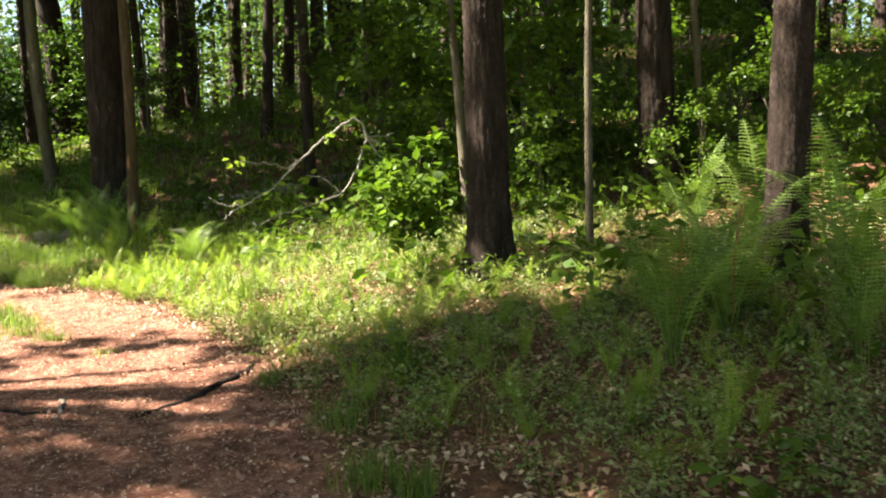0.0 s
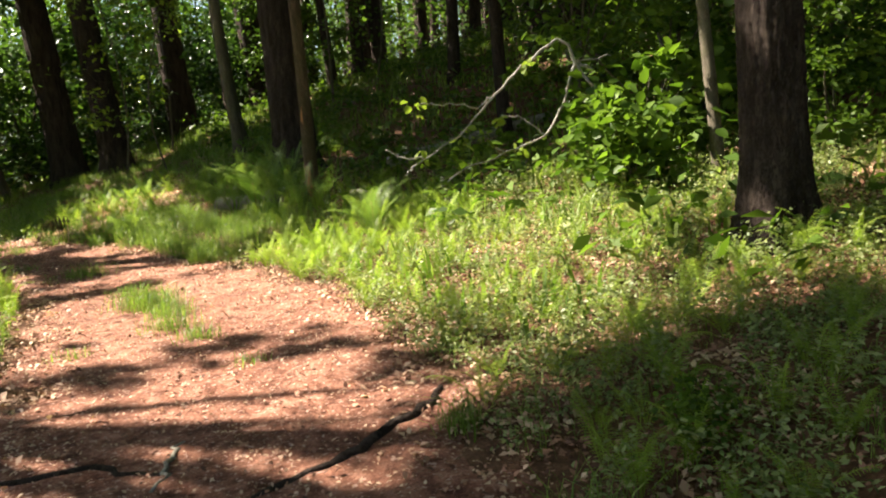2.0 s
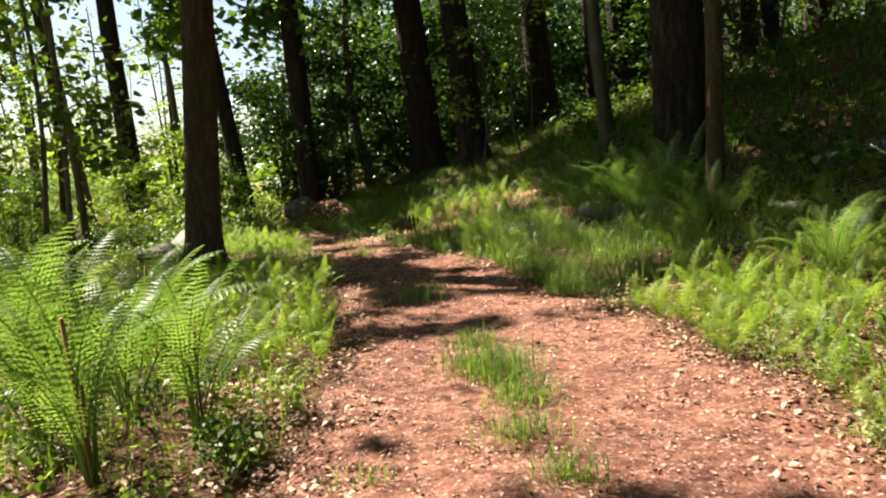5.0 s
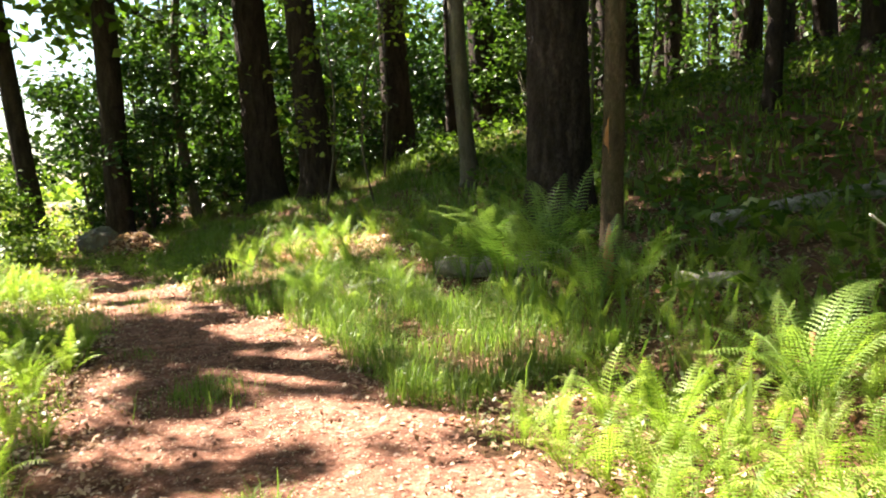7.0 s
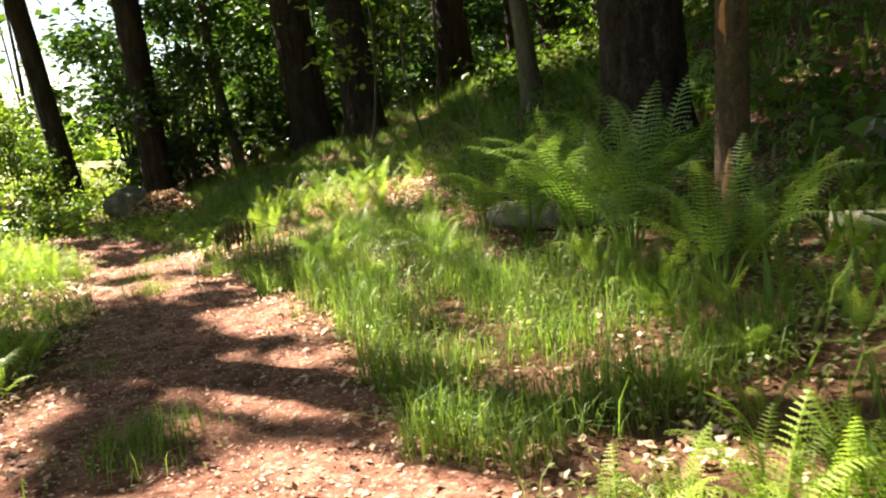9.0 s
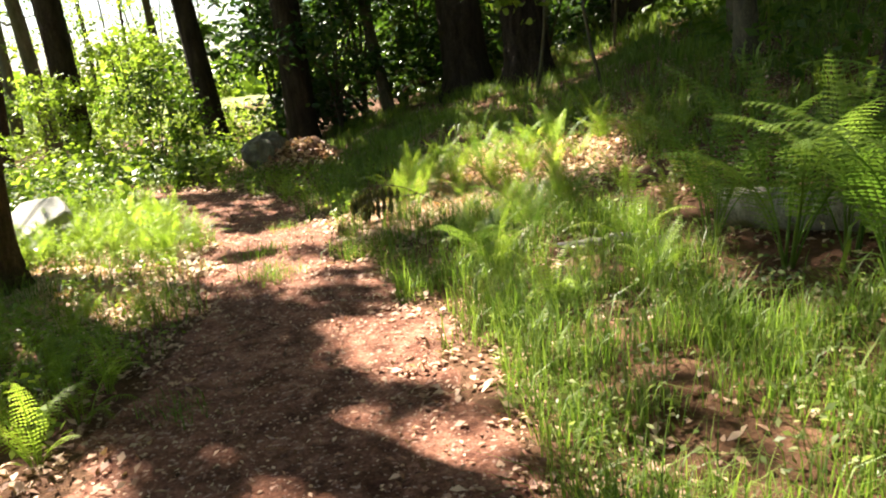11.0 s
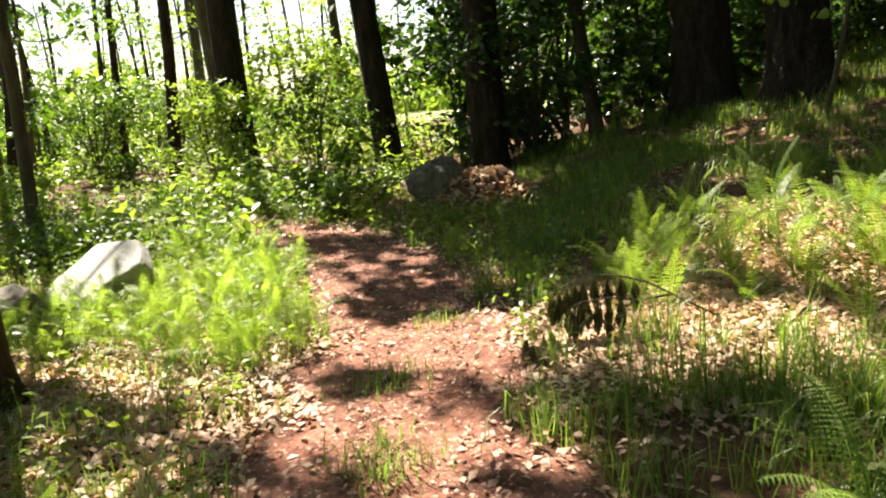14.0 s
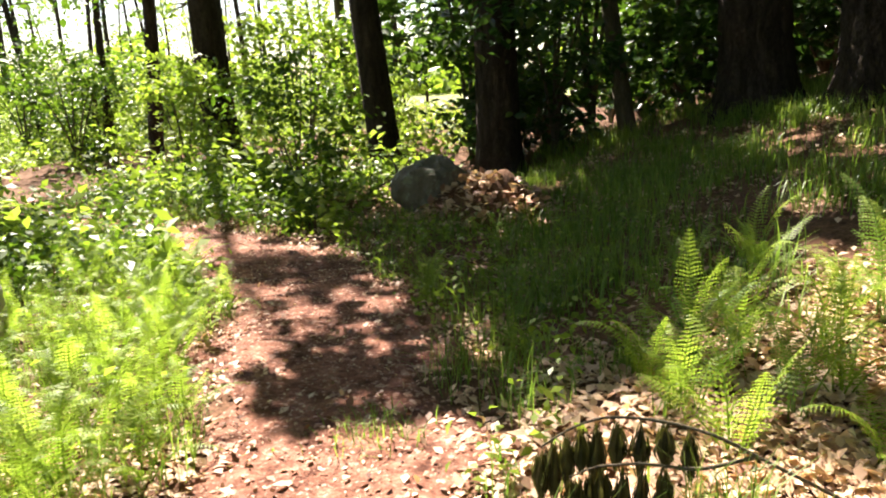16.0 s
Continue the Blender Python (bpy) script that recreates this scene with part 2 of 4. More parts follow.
def leaves(centres, size, r, flat=0.5, slim=0.5, droop=0.25):
    """A folded pointed leaf of two faces at each centre."""
    n = len(centres)
    s = (size * r.uniform(0.6, 1.35, n))[:, None]
    a = r.uniform(0, 2 * np.pi, n)
    tilt = r.normal(-droop, 0.45, n)
    d = np.stack([np.cos(a) * np.cos(tilt), np.sin(a) * np.cos(tilt), np.sin(tilt)], -1)
    up = np.array([0, 0, 1.0]) * flat + r.standard_normal((n, 3)) * (1 - flat) * 0.9
    side = np.cross(d, up)
    side /= np.linalg.norm(side, axis=1)[:, None] + 1e-9
    nrm = np.cross(side, d)
    base = centres
    mid = base + d * s * 0.5
    tip = base + d * s - nrm * s * 0.06
    vs = np.stack([base, mid + side * s * slim * 0.5 + nrm * s * 0.09, tip, mid - side * s * slim * 0.5 + nrm * s * 0.09], 1)
    vs = np.concatenate([vs], 1).reshape(-1, 3)
    i = np.arange(n)[:, None] * 4
    return vs, np.hstack([i, i + 1, i + 2, i + 3])


def ovate_leaves(centres, size, r, flat=0.6, slim=0.6, droop=0.25):
    """A rounded leaf, folded along its midrib, at each centre."""
    v, f = leaves(centres, size, r, flat, slim, droop)
    base, one, tip, two = (v.reshape(-1, 4, 3)[:, k] for k in range(4))
    mid = (base + tip) / 2
    low = lambda q: q + (base - mid) * 0.42  # noqa: E731
    high = lambda q: q * 0.86 + mid * 0.14 + (tip - mid) * 0.36  # noqa: E731
    v = np.stack([base, low(one), high(one), tip, high(two), low(two)], 1).reshape(-1, 3)
    i = np.arange(len(centres))[:, None] * 6
    return v, np.vstack([np.hstack([i, i + 1, i + 2, i + 3]), np.hstack([i, i + 3, i + 4, i + 5])])


def crown_points(r, count, radius, z0, z1, lumps):
    """Leaf places gathered in clumps within a ragged crown with gaps."""
    h = r.uniform(0, 1, lumps)
    prof = np.sin(np.pi * (0.12 + 0.83 * h)) ** 0.7
    a, q = r.uniform(0, 2 * np.pi, lumps), np.sqrt(r.uniform(0.05, 1, lumps))
    c = np.stack([np.cos(a) * q * radius * prof, np.sin(a) * q * radius * prof, z0 + (z1 - z0) * h], -1)
    pick = r.integers(0, lumps, count)
    spread = r.uniform(0.25, 0.62, lumps)[pick][:, None] * radius * 0.42
    return c[pick] + r.standard_normal((count, 3)) * spread * np.array([1, 1, 0.55]), c


def limbs_to(r, trunk_pts, targets, base_r):
    out = []
    for c in targets:
        k = int(np.clip(np.searchsorted(trunk_pts[:, 2], c[2] - 0.35 * np.hypot(*(c[:2] - trunk_pts[0, :2]))), 1, len(trunk_pts) - 1))
        p0 = trunk_pts[k]
        t = np.linspace(0, 1, 5)[:, None]
        line = p0 * (1 - t) + c * t + np.sin(t * np.pi) * np.array([0, 0, -0.12]) * np.linalg.norm(c - p0) + r.standard_normal((5, 3)) * 0.05
        line[0] = p0
        out.append(tube(line, base_r * np.linspace(1, 0.2, 5), 6, 0.05, int(r.integers(1e6)), cap=False))
    return out


def trunk_mesh(name, diameter, height, lean, bark, seed, flare=1.45, sides=14, bend=0.15, limb_targets=None, plates=0.0):
    """A tapering trunk with a flared, buttressed foot that goes a little into the ground."""
    r = np.random.default_rng(seed)
    z = np.r_[-0.5, -0.1, 0.08, 0.25, 0.55, 1.0, np.linspace(1.8, height, 14)]
    if plates:
        sides = 72
        z = np.r_[-0.5, np.arange(-0.1, 3.6, 0.03), np.linspace(3.7, height, 14)]
    bx, by = r.uniform(-1, 1, 2) * bend
    pts = np.stack([lean[0] * z + bx * np.sin(z / height * 5), lean[1] * z + by * np.sin(z / height * 4), z], -1)
    rad = 0.5 * diameter * (1 + (flare - 1) * np.exp(-np.maximum(z, 0) / 0.28)) * np.clip(1 - 0.75 * np.maximum(z - 1, 0) / height, 0.12, 1)
    vs, fs = tube(pts, rad, sides, 0.0 if plates else 0.035, seed)
    # buttress ridges round the foot
    ring = vs[: len(z) * sides].reshape(len(z), sides, 3)
    ridge = 1 + 0.22 * np.exp(-np.maximum(z, 0) / 0.25)[:, None] * np.sin(np.arange(sides)[None] * 2 * np.pi / sides * r.integers(4, 6) + r.uniform(0, 6))
    ring[:] = pts[:, None] + (ring - pts[:, None]) * ridge[..., None]
    if plates:
        # long flaking plates with furrows between them
        a = np.arange(sides)[None] * 2 * np.pi / sides
        u, w = a * 9 + 0.7 * np.sin(z[:, None] * 5 + 3 * a), z[:, None] * 7 + 1.3 * np.sin(a * 7)
        furrow = np.abs(np.sin(u)) ** 0.5 * (0.75 + 0.25 * np.abs(np.sin(w)) ** 0.4)
        depth = plates * (furrow - 0.8 + 0.25 * r.standard_normal((len(z), sides))) * np.clip(2 * diameter * np.ones_like(z), 0, 1)[:, None]
        out = ring - pts[:, None]
        ring[:] = ring + out / (np.linalg.norm(out, axis=2)[..., None] + 1e-9) * depth[..., None]
    vs[: len(z) * sides] = ring.reshape(-1, 3)
    limbs = [] if limb_targets is None else limbs_to(r, pts, limb_targets, diameter * 0.14)
    return [mesh_of(name, vs, fs, [bark], smooth=True)] + [mesh_of("limb", v, f, [bark], smooth=True) for v, f in limbs]


def wood_parts(meshes, base):
    part("trunk", meshes[0], base)
    for me in meshes[1:]:
        part("limb", me, base)


# ---- the ground ----
def axis_steps(*spans):
    return np.unique(np.concatenate([np.arange(a, b, s) for a, b, s in spans]).round(4))


def build_ground():
    xs = axis_steps((-300, -60, 24), (-60, -14, 3), (-14, -7, 0.5), (-7, 9, 0.125), (9, 16, 0.5), (16, 60, 3), (60, 320, 24))
    ys = axis_steps((-300, -40, 24), (-40, -8, 3), (-8, -3, 0.5), (-3, 19, 0.125), (19, 28, 0.4), (28, 80, 3), (80, 320, 24))
    gx, gy = np.meshgrid(xs, ys, indexing="ij")
    v = np.stack([gx, gy, land(gx, gy)], -1).reshape(-1, 3)
    i, j = np.meshgrid(np.arange(len(xs) - 1), np.arange(len(ys) - 1), indexing="ij")
    a = i * len(ys) + j
    f = np.stack([a, a + len(ys), a + len(ys) + 1, a + 1], -1).reshape(-1, 4)
    mid = v[f].mean(1)
    wet = (mid[:, 0] < -16 - 0.1 * (mid[:, 1] - 20)) | (mid[:, 1] > 75)
    ob = new("ground", mesh_of("ground", v, f, [SOIL, MARSH], True, wet.astype(int)))
    tagged(ob, "brown woodland floor rising to a shaded bank", "ground", kind="structure")

    ty = np.arange(-8, 17.8, 0.11)
    tu = np.linspace(-1.45, 1.45, 34)
    gy, gu = np.meshgrid(ty, tu, indexing="ij")
    gx = trail_mid(gy) + gu * trail_half(gy)
    sink = np.clip(-off_trail(gx, gy) / 0.12, -1, 1)
    gz = land(gx, gy) + 0.012 * sink + 0.01 * bumps(gx, gy, 0.33, 12) + 0.004 - 0.03 * np.clip(-sink, 0, 1)
    v = np.stack([gx, gy, gz], -1).reshape(-1, 3)
    i, j = np.meshgrid(np.arange(len(ty) - 1), np.arange(len(tu) - 1), indexing="ij")
    a = i * len(tu) + j
    f = np.stack([a, a + 1, a + len(tu) + 1, a + len(tu)], -1).reshape(-1, 4)
    ob = new("path", mesh_of("path", v, f, [TRAIL], True))
    tagged(ob, "reddish-brown trodden earth trail strewn with leaf bits", "path", kind="structure")


build_ground()

# ---- trees ----
# openings cut into unseen crowns to place sun patches: ground x, y, half-widths, openness
GAPS_START = [(2.6, 4.3, 1.5, 1.1, 0.95), (1.3, 4.9, 1.2, 0.9, 0.95), (-0.3, 4.7, 0.8, 0.6, 0.9), (5.4, 3.6, 0.8, 0.7, 0.85),
    (3.9, 0.6, 0.7, 0.5, 0.95), (2.4, 2.1, 1.2, 0.5, 0.7), (0.9, 2.8, 1.0, 0.35, 0.85), (0.2, 1.8, 1.4, 0.3, 0.85), (3.3, 3.6, 0.9, 0.6, 0.95),
    (3.0, 2.9, 1.0, 0.6, 0.85), (1.2, 1.5, 0.6, 0.25, 0.7), (0.3, 1.2, 0.9, 0.2, 0.7), (0.0, 3.0, 1.1, 0.5, 0.95), (0.2, 2.3, 1.4, 0.5, 0.95),
    (0.1, 4.1, 0.8, 0.3, 0.85), (1.8, 1.6, 0.8, 0.35, 0.5), (3.2, 2.9, 1.1, 0.6, 0.88), (3.6, 1.4, 0.9, 0.6, 0.8), (1.8, 0.6, 0.9, 0.35, 0.5), (2.5, 1.7, 1.2, 0.4, 0.6)]
GAPS_MIDDLE = [(2.3, 6.3, 1.35, 1.0, 0.99), (0.5, 5.9, 1.3, 1.0, 0.95), (1.9, 7.4, 0.6, 0.4, 0.95), (0.6, 7.9, 0.6, 0.4, 0.9), (-2.0, 5.6, 1.6, 2.2, 0.97),
    (1.8, 8.6, 0.5, 0.35, 0.8), (0.1, 8.75, 0.6, 0.3, 0.95), (0.0, 7.6, 0.9, 0.5, 0.92), (-0.2, 9.45, 0.5, 0.2, 0.85), (3.5, 8.9, 0.3, 0.25, 0.9), (0.0, 10.2, 0.4, 0.25, 0.9), (0.0, 10.75, 0.6, 0.4, 0.97),
    (-1.0, 12.0, 0.7, 0.35, 0.95), (2.5, 10.1, 0.3, 0.3, 0.85), (-0.6, 4.4, 0.7, 0.5, 0.9), (0.9, 10.7, 0.9, 0.8, 0.85), (1.3, 9.3, 0.9, 0.6, 0.75), (1.5, 8.2, 1.1, 0.7, 0.92), (-1.6, 8.6, 0.9, 1.2, 0.9), (2.3, 9.6, 0.6, 0.4, 0.8), (1.0, 7.6, 0.9, 0.5, 0.96), (1.2, 11.9, 0.7, 0.5, 0.8)]
GAPS_BEND = [(0.3, 13.5, 1.6, 1.0, 0.99), (-0.5, 13.1, 0.7, 0.4, 0.98), (-2.3, 11.1, 1.0, 0.6, 0.85), (-2.6, 12.5, 1.0, 0.4, 0.85), (-1.35, 13.3, 0.9, 0.45, 0.97), (-2.6, 13.3, 0.6, 0.5, 0.95), (-3.5, 13.9, 1.1, 1.3, 0.98), (-4.6, 13.9, 0.9, 0.9, 0.97),
    (0.3, 14.6, 0.9, 0.7, 0.95), (-3.4, 12.5, 0.7, 0.35, 0.9), (-1.5, 12.2, 0.5, 0.3, 0.9), (-2.1, 17.4, 0.5, 0.35, 0.95), (0.1, 15.2, 0.6, 0.3, 0.8),
    (-3.6, 16.6, 0.6, 0.25, 0.9), (-4.4, 19.0, 0.9, 0.9, 0.9)]
SUN_GAPS = GAPS_START + GAPS_MIDDLE + GAPS_BEND

# invented small openings that fleck the hillside with sun
SUN_GAPS += [(9 + 12 * a, -1 + 30 * q * q, 0.45 + 0.5 * s, 0.4 + 0.4 * s, 0.88) for a, q, s in np.random.default_rng(17).random((38, 3)).tolist()]


def sun_reaches(pts, base, r):
    """Which leaves to keep once those sun openings are cut from the crowns."""
    w = pts + np.array(base)
    s = w - np.array(to_sun) * (w[:, 2:3] / to_sun.z)
    keep = np.ones(len(pts), bool)
    edge = 0.22 * bumps(s[:, 0], s[:, 1], 0.7, 55)
    for x, y, a, c, p in SUN_GAPS:
        up = float(land(x, y))
        x, y = x - to_sun.x / to_sun.z * up, y - to_sun.y / to_sun.z * up
        inside = np.hypot((s[:, 0] - x) / a, (s[:, 1] - y) / c) + edge < 1
        keep &= ~(inside & (r.random(len(pts)) < p))
    return keep


def pine(x, y, diameter, lean=(0, 0), height=18.0, seed=0, crowns=((4.2, 7.5, 18, 8200),), bark=BARK, leaf=LEAF_DARK, name="tree",
         label="tall dark-barked forest tree with a bare lower trunk", leaf_size=0.3, plates=0.0):
    """crowns: radius, lowest and highest leaf, number of leaves and, where limbs are set to one side to steer shade,
    how far.
    """
    r = np.random.default_rng(seed + 100)
    base = new(name)
    base.location = on_land(x, y, -0.03)
    all_pts, all_lumps = [], []
    for radius, z0, z1, count, *reach in crowns:
        pts, lumps = crown_points(r, count, radius, z0, z1, 26)
        if reach:
            pts, lumps = pts + [*reach, 0], lumps + [*reach, 0]
        shift = np.array([lean[0], lean[1], 0])
        all_pts.append(pts + shift * pts[:, 2:3])
        all_lumps.append((lumps + shift * lumps[:, 2:3])[:10])
    height = max(height, max(c[2] for c in crowns) - 0.5)
    wood_parts(trunk_mesh("trunk", diameter, height, lean, bark, seed, limb_targets=np.vstack(all_lumps), plates=plates), base)
    pts = np.vstack(all_pts)
    pts = pts[sun_reaches(pts, base.location, r)]
    part("crown", mesh_of("crown", *leaves(pts, leaf_size, r, 0.5, 0.7), [leaf]), base)
    return tagged(base, label, "tree", "forest trees")


# big trees beside the trail and on the bank: x, y, diameter, lean
pine(4.05, 2.05, 0.42, (0.0, 0.0), seed=1, plates=0.022, label="mature pine trunk with flaky sunlit bark by the trail")
pine(4.56, -0.72, 0.3, (0.02, 0.0), seed=2, plates=0.016)
pine(7.52, 2.45, 0.46, (-0.04, 0.02), seed=3, plates=0.02)
pine(-3.48, 11.95, 0.48, (0.06, 0.0), seed=4, crowns=((3.6, 13.5, 20, 4200, 1.2, 1.0),), bark=BARK_OAK, leaf=LEAF, plates=0.008, label="thick brown oak trunk with flared foot beside the trail")
pine(3.42, 12.0, 0.74, (-0.03, 0.0), seed=5, crowns=((4.0, 7.5, 18, 6400),), plates=0.025, label="broad dark pine trunk rising behind tall ferns")
pine(-0.3, 21.7, 0.84, (-0.06, 0.02), seed=6, crowns=((4.2, 7, 18, 6600),), plates=0.025)
pine(0.85, 19.95, 0.7, (-0.08, 0.02), seed=7, crowns=((4.2, 7, 18, 6600),), plates=0.025)
pine(3.2, 24.3, 0.85, (-0.03, 0.0), seed=8)
pine(6.8, 28.5, 0.95, (-0.1, 0.0), seed=9)
pine(-3.4, 20.85, 0.56, (-0.04, 0.0), seed=10, crowns=((2.6, 4.5, 9, 1500), (3.2, 9, 18, 3600)), leaf=LEAF)
# first two crowns are added above view to shade the trail and bank
pine(-7.85, 21.0, 0.5, (-0.02, 0.0), seed=11, crowns=((2.5, 9.5, 12.5, 2300, -0.95, 1.4), (1.7, 11, 13.5, 420, 0.35, -1.8), (3, 17, 22, 2600)), leaf=LEAF, label="straight dark bare trunk at the marsh edge")
pine(-5.05, 20.95, 0.42, (-0.1, 0.0), seed=12, crowns=((2.2, 4.5, 7.5, 1100), (3, 14, 21, 3200)), leaf=LEAF)
pine(12.1, 15.4, 0.75, (-0.02, 0.0), seed=13)
pine(13.2, 18.7, 0.6, (-0.02, 0.0), seed=14)
pine(13.7, 10.0, 0.5, (0, 0), seed=15)
pine(14.4, 35.0, 0.7, (0, 0), seed=16)
pine(12.6, 34.0, 0.75, (0.02, 0), seed=17)
pine(11.1, 26.8, 0.6, (-0.02, 0), seed=18)
pine(23.8, 10.3, 0.5, (0, 0), seed=19)
pine(5.0, 26.0, 0.32, (0, 0), seed=20, crowns=((1.8, 7, 14, 1200),))
pine(9.1, 23.8, 0.4, (0, 0), seed=21)
for k, (x, y, d) in enumerate([(17, 21, 0.5), (19, 14, 0.45), (8.5, 15.5, 0.3), (16, 5.5, 0.4), (10.5, 0.5, 0.35), (15.5, 27, 0.5), (7.4, 21.5, 0.3), (20, 3, 0.4), (9.5, 31, 0.5), (6.5, 9.8, 0.22), (17, 0, 0.5)]):
    pine(x, y, d, (0.02 * (k % 3 - 1), 0), seed=120 + k)
# unseen trees added behind the start of the walk to block sky light
for k, (x, y) in enumerate([(-3.5, -9), (2, -8), (7.5, -6.5), (12, -4), (-9, -6), (-13, 0), (-2, -15), (6, -14), (14, -10), (-10, -13), (-15, 7), (20, -5)]):
    pine(x, y, 0.45, (0, 0), seed=140 + k, crowns=((4.4, 5.5, 17, 5200),), leaf=LEAF)
# unseen trees added so that their shade falls over the start and the trail
pine(-6.8, 8.3, 0.5, (0, 0), seed=22, crowns=((3.3, 10.5, 17, 3600), (2.4, 8.5, 11.5, 1300, 2.4, -3.4)), leaf=LEAF)
pine(-9.4, 16.9, 0.35, (0, 0), seed=25, crowns=((2.4, 10.3, 13.6, 1900), (2.0, 14, 17, 800, 1.8, 0.6), (1.5, 11, 13.5, 450, -1.5, 2.0)), leaf=LEAF)
pine(-10.2, 10.5, 0.45, (0, 0), seed=23, crowns=((3.0, 14, 20, 2600),), leaf=LEAF)


def sapling(x, y, diameter, lean=(0, 0), height=9.0, seed=0, leaf=LEAF, count=500, radius=1.3, z0=3.5, bark=BARK_THIN, size=0.14,
            label="slender woodland sapling with sparse green leaves", bend=0.35, reach=(0, 0)):
    r = np.random.default_rng(seed + 500)
    base = new("sapling")
    base.location = on_land(x, y, -0.03)
    pts, lumps = crown_points(r, count, radius, z0, height, 18)
    shift = np.array([lean[0], lean[1], 0])
    pts, lumps = pts + shift * pts[:, 2:3] + [*reach, 0], lumps + shift * lumps[:, 2:3] + [*reach, 0]
    pts = pts[sun_reaches(pts, base.location, r)]
    wood_parts(trunk_mesh("trunk", diameter, height, lean, bark, seed, 1.25, 8, bend, lumps[:9]), base)
    part("crown", mesh_of("crown", *ovate_leaves(pts, size, r, 0.6, 0.6), [leaf]), base)
    return tagged(base, label, "tree", "saplings")


sapling(2.83, 9.15, 0.19, (-0.02, 0.0), 11, 31, z0=5, bark=BARK_OAK, bend=0.1, label="slim tree with torn orange bark beside tall ferns")
sapling(4.37, 1.03, 0.075, (0.02, 0.0), 8, 32, bend=0.1)
sapling(7.85, 1.95, 0.1, (-0.08, 0.02), 9, 33)
sapling(5.4, 3.9, 0.12, (-0.05, 0.05), 9, 47, LEAF, 500, 1.3, 2.6)
sapling(0.9, 18.2, 0.05, (0.02, 0), 5.5, 42, LEAF_LIGHT, 420, 1.2, 1.3)
sapling(2.3, 20.5, 0.05, (-0.02, 0), 6, 43, LEAF_LIGHT, 420, 1.3, 1.6)
sapling(1.7, 16.6, 0.04, (0.02, 0), 4.5, 44, LEAF, 260, 0.9, 1.6)
sapling(6.0, 17.5, 0.07, (0.0, 0), 6, 45, LEAF, 500, 1.4, 1.4)
sapling(8.4, 20.5, 0.07, (0.0, 0), 7, 46, LEAF, 600, 1.5, 1.6)
sapling(-1.9, 22.0, 0.24, (-0.02, 0), 10, 34, z0=4, leaf=LEAF_DARK)
sapling(3.15, 15.6, 0.24, (-0.02, 0), 12, 35, z0=6, leaf=LEAF_DARK)
sapling(3.5, 17.1, 0.3, (-0.01, 0), 12, 36, z0=6)
# crown thickened and pushed sideways to drop shade on the trail
sapling(-6.75, 15.5, 0.13, (-0.1, 0.02), 11, 37, LEAF, 3600, 1.9, 3.2, size=0.19, reach=(1.3, 0.5))
sapling(-9.6, 17.6, 0.12, (0.02, 0), 8, 48, LEAF, 900, 1.6, 2.6)
sapling(-8.7, 14.4, 0.1, (0.04, 0), 7, 49, LEAF_LIGHT, 700, 1.5, 2.4)
for k, (x, y) in enumerate([(-9.6, 15.6), (-10.8, 19.2), (-9.0, 12.6), (-12.4, 17.0)]):
    sapling(x, y, 0.09, (0.03, 0), 6.5 + 0.5 * (k % 3), 160 + k, LEAF if k % 2 else LEAF_LIGHT, 620, 1.5, 1.3, label="leafy young tree at the edge of the marsh")
for k, (x, y) in enumerate([(-5.0, 11.2), (-6.0, 12.4), (-6.6, 10.6), (-7.4, 12.0)]):
    sapling(x, y, 0.08, (0.02, 0), 8 + 0.5 * k, 180 + k, LEAF_LIGHT if k % 2 else LEAF, 1300, 1.7, 1.6, label="leafy young tree behind the verge ferns")
sapling(-7.9, 25.4, 0.24, (-0.05, 0), 11, 38, leaf=LEAF_LIGHT)
sapling(-11.2, 25.4, 0.4, (-0.1, 0), 12, 39, leaf=LEAF_LIGHT)
sapling(-14.8, 29.2, 0.36, (-0.04, 0), 12, 40, leaf=LEAF_LIGHT)
sapling(-10.6, 22.5, 0.26, (-0.05, 0), 13, 41, leaf=LEAF_LIGHT, count=260, z0=6, bark=BARK, label="thin dark bare trunk at the marsh edge")
sapling(-11.3, 19.2, 0.17, (-0.03, 0), 11, 55, leaf=LEAF, count=260, z0=5, bark=BARK, label="thin dark bare trunk at the marsh edge")


# ---- rocks, stump, log, roots ----
def rock_mesh(name, corners, seed, mat=STONE, rough=0.03):
    """A broken block: the hull of a few corners, edges worn, faces roughened."""
    bm = bmesh.new()
    for p in corners:
        bm.verts.new(p)
    bmesh.ops.convex_hull(bm, input=bm.verts)
    bmesh.ops.delete(bm, geom=[v for v in bm.verts if not v.link_faces], context="VERTS")
    bmesh.ops.bevel(bm, geom=list(bm.edges), offset=0.02, segments=2, profile=0.6, affect="EDGES")
    bmesh.ops.triangulate(bm, faces=bm.faces)
    for _ in range(3):
        bmesh.ops.subdivide_edges(bm, edges=[e for e in bm.edges if e.calc_length() > 0.07], cuts=1)
        bmesh.ops.triangulate(bm, faces=bm.faces)
    for v in bm.verts:
        q = v.co.copy()
        v.co += q.normalized() * (rough * noise.noise(q * 4 + Vector((seed, 0, 0))) + rough * 0.5 * noise.noise(q * 13))
    me = bpy.data.meshes.new(name)
    bm.to_mesh(me)
    bm.free()
    me.materials.append(mat)
    return me


def block_corners(size, seed, count=15):
    r = np.random.default_rng(seed)
    d = r.standard_normal((count, 3))
    d /= np.linalg.norm(d, axis=1)[:, None]
    return (d * np.array(size) * r.uniform(0.85, 1.1, (count, 1))).tolist()


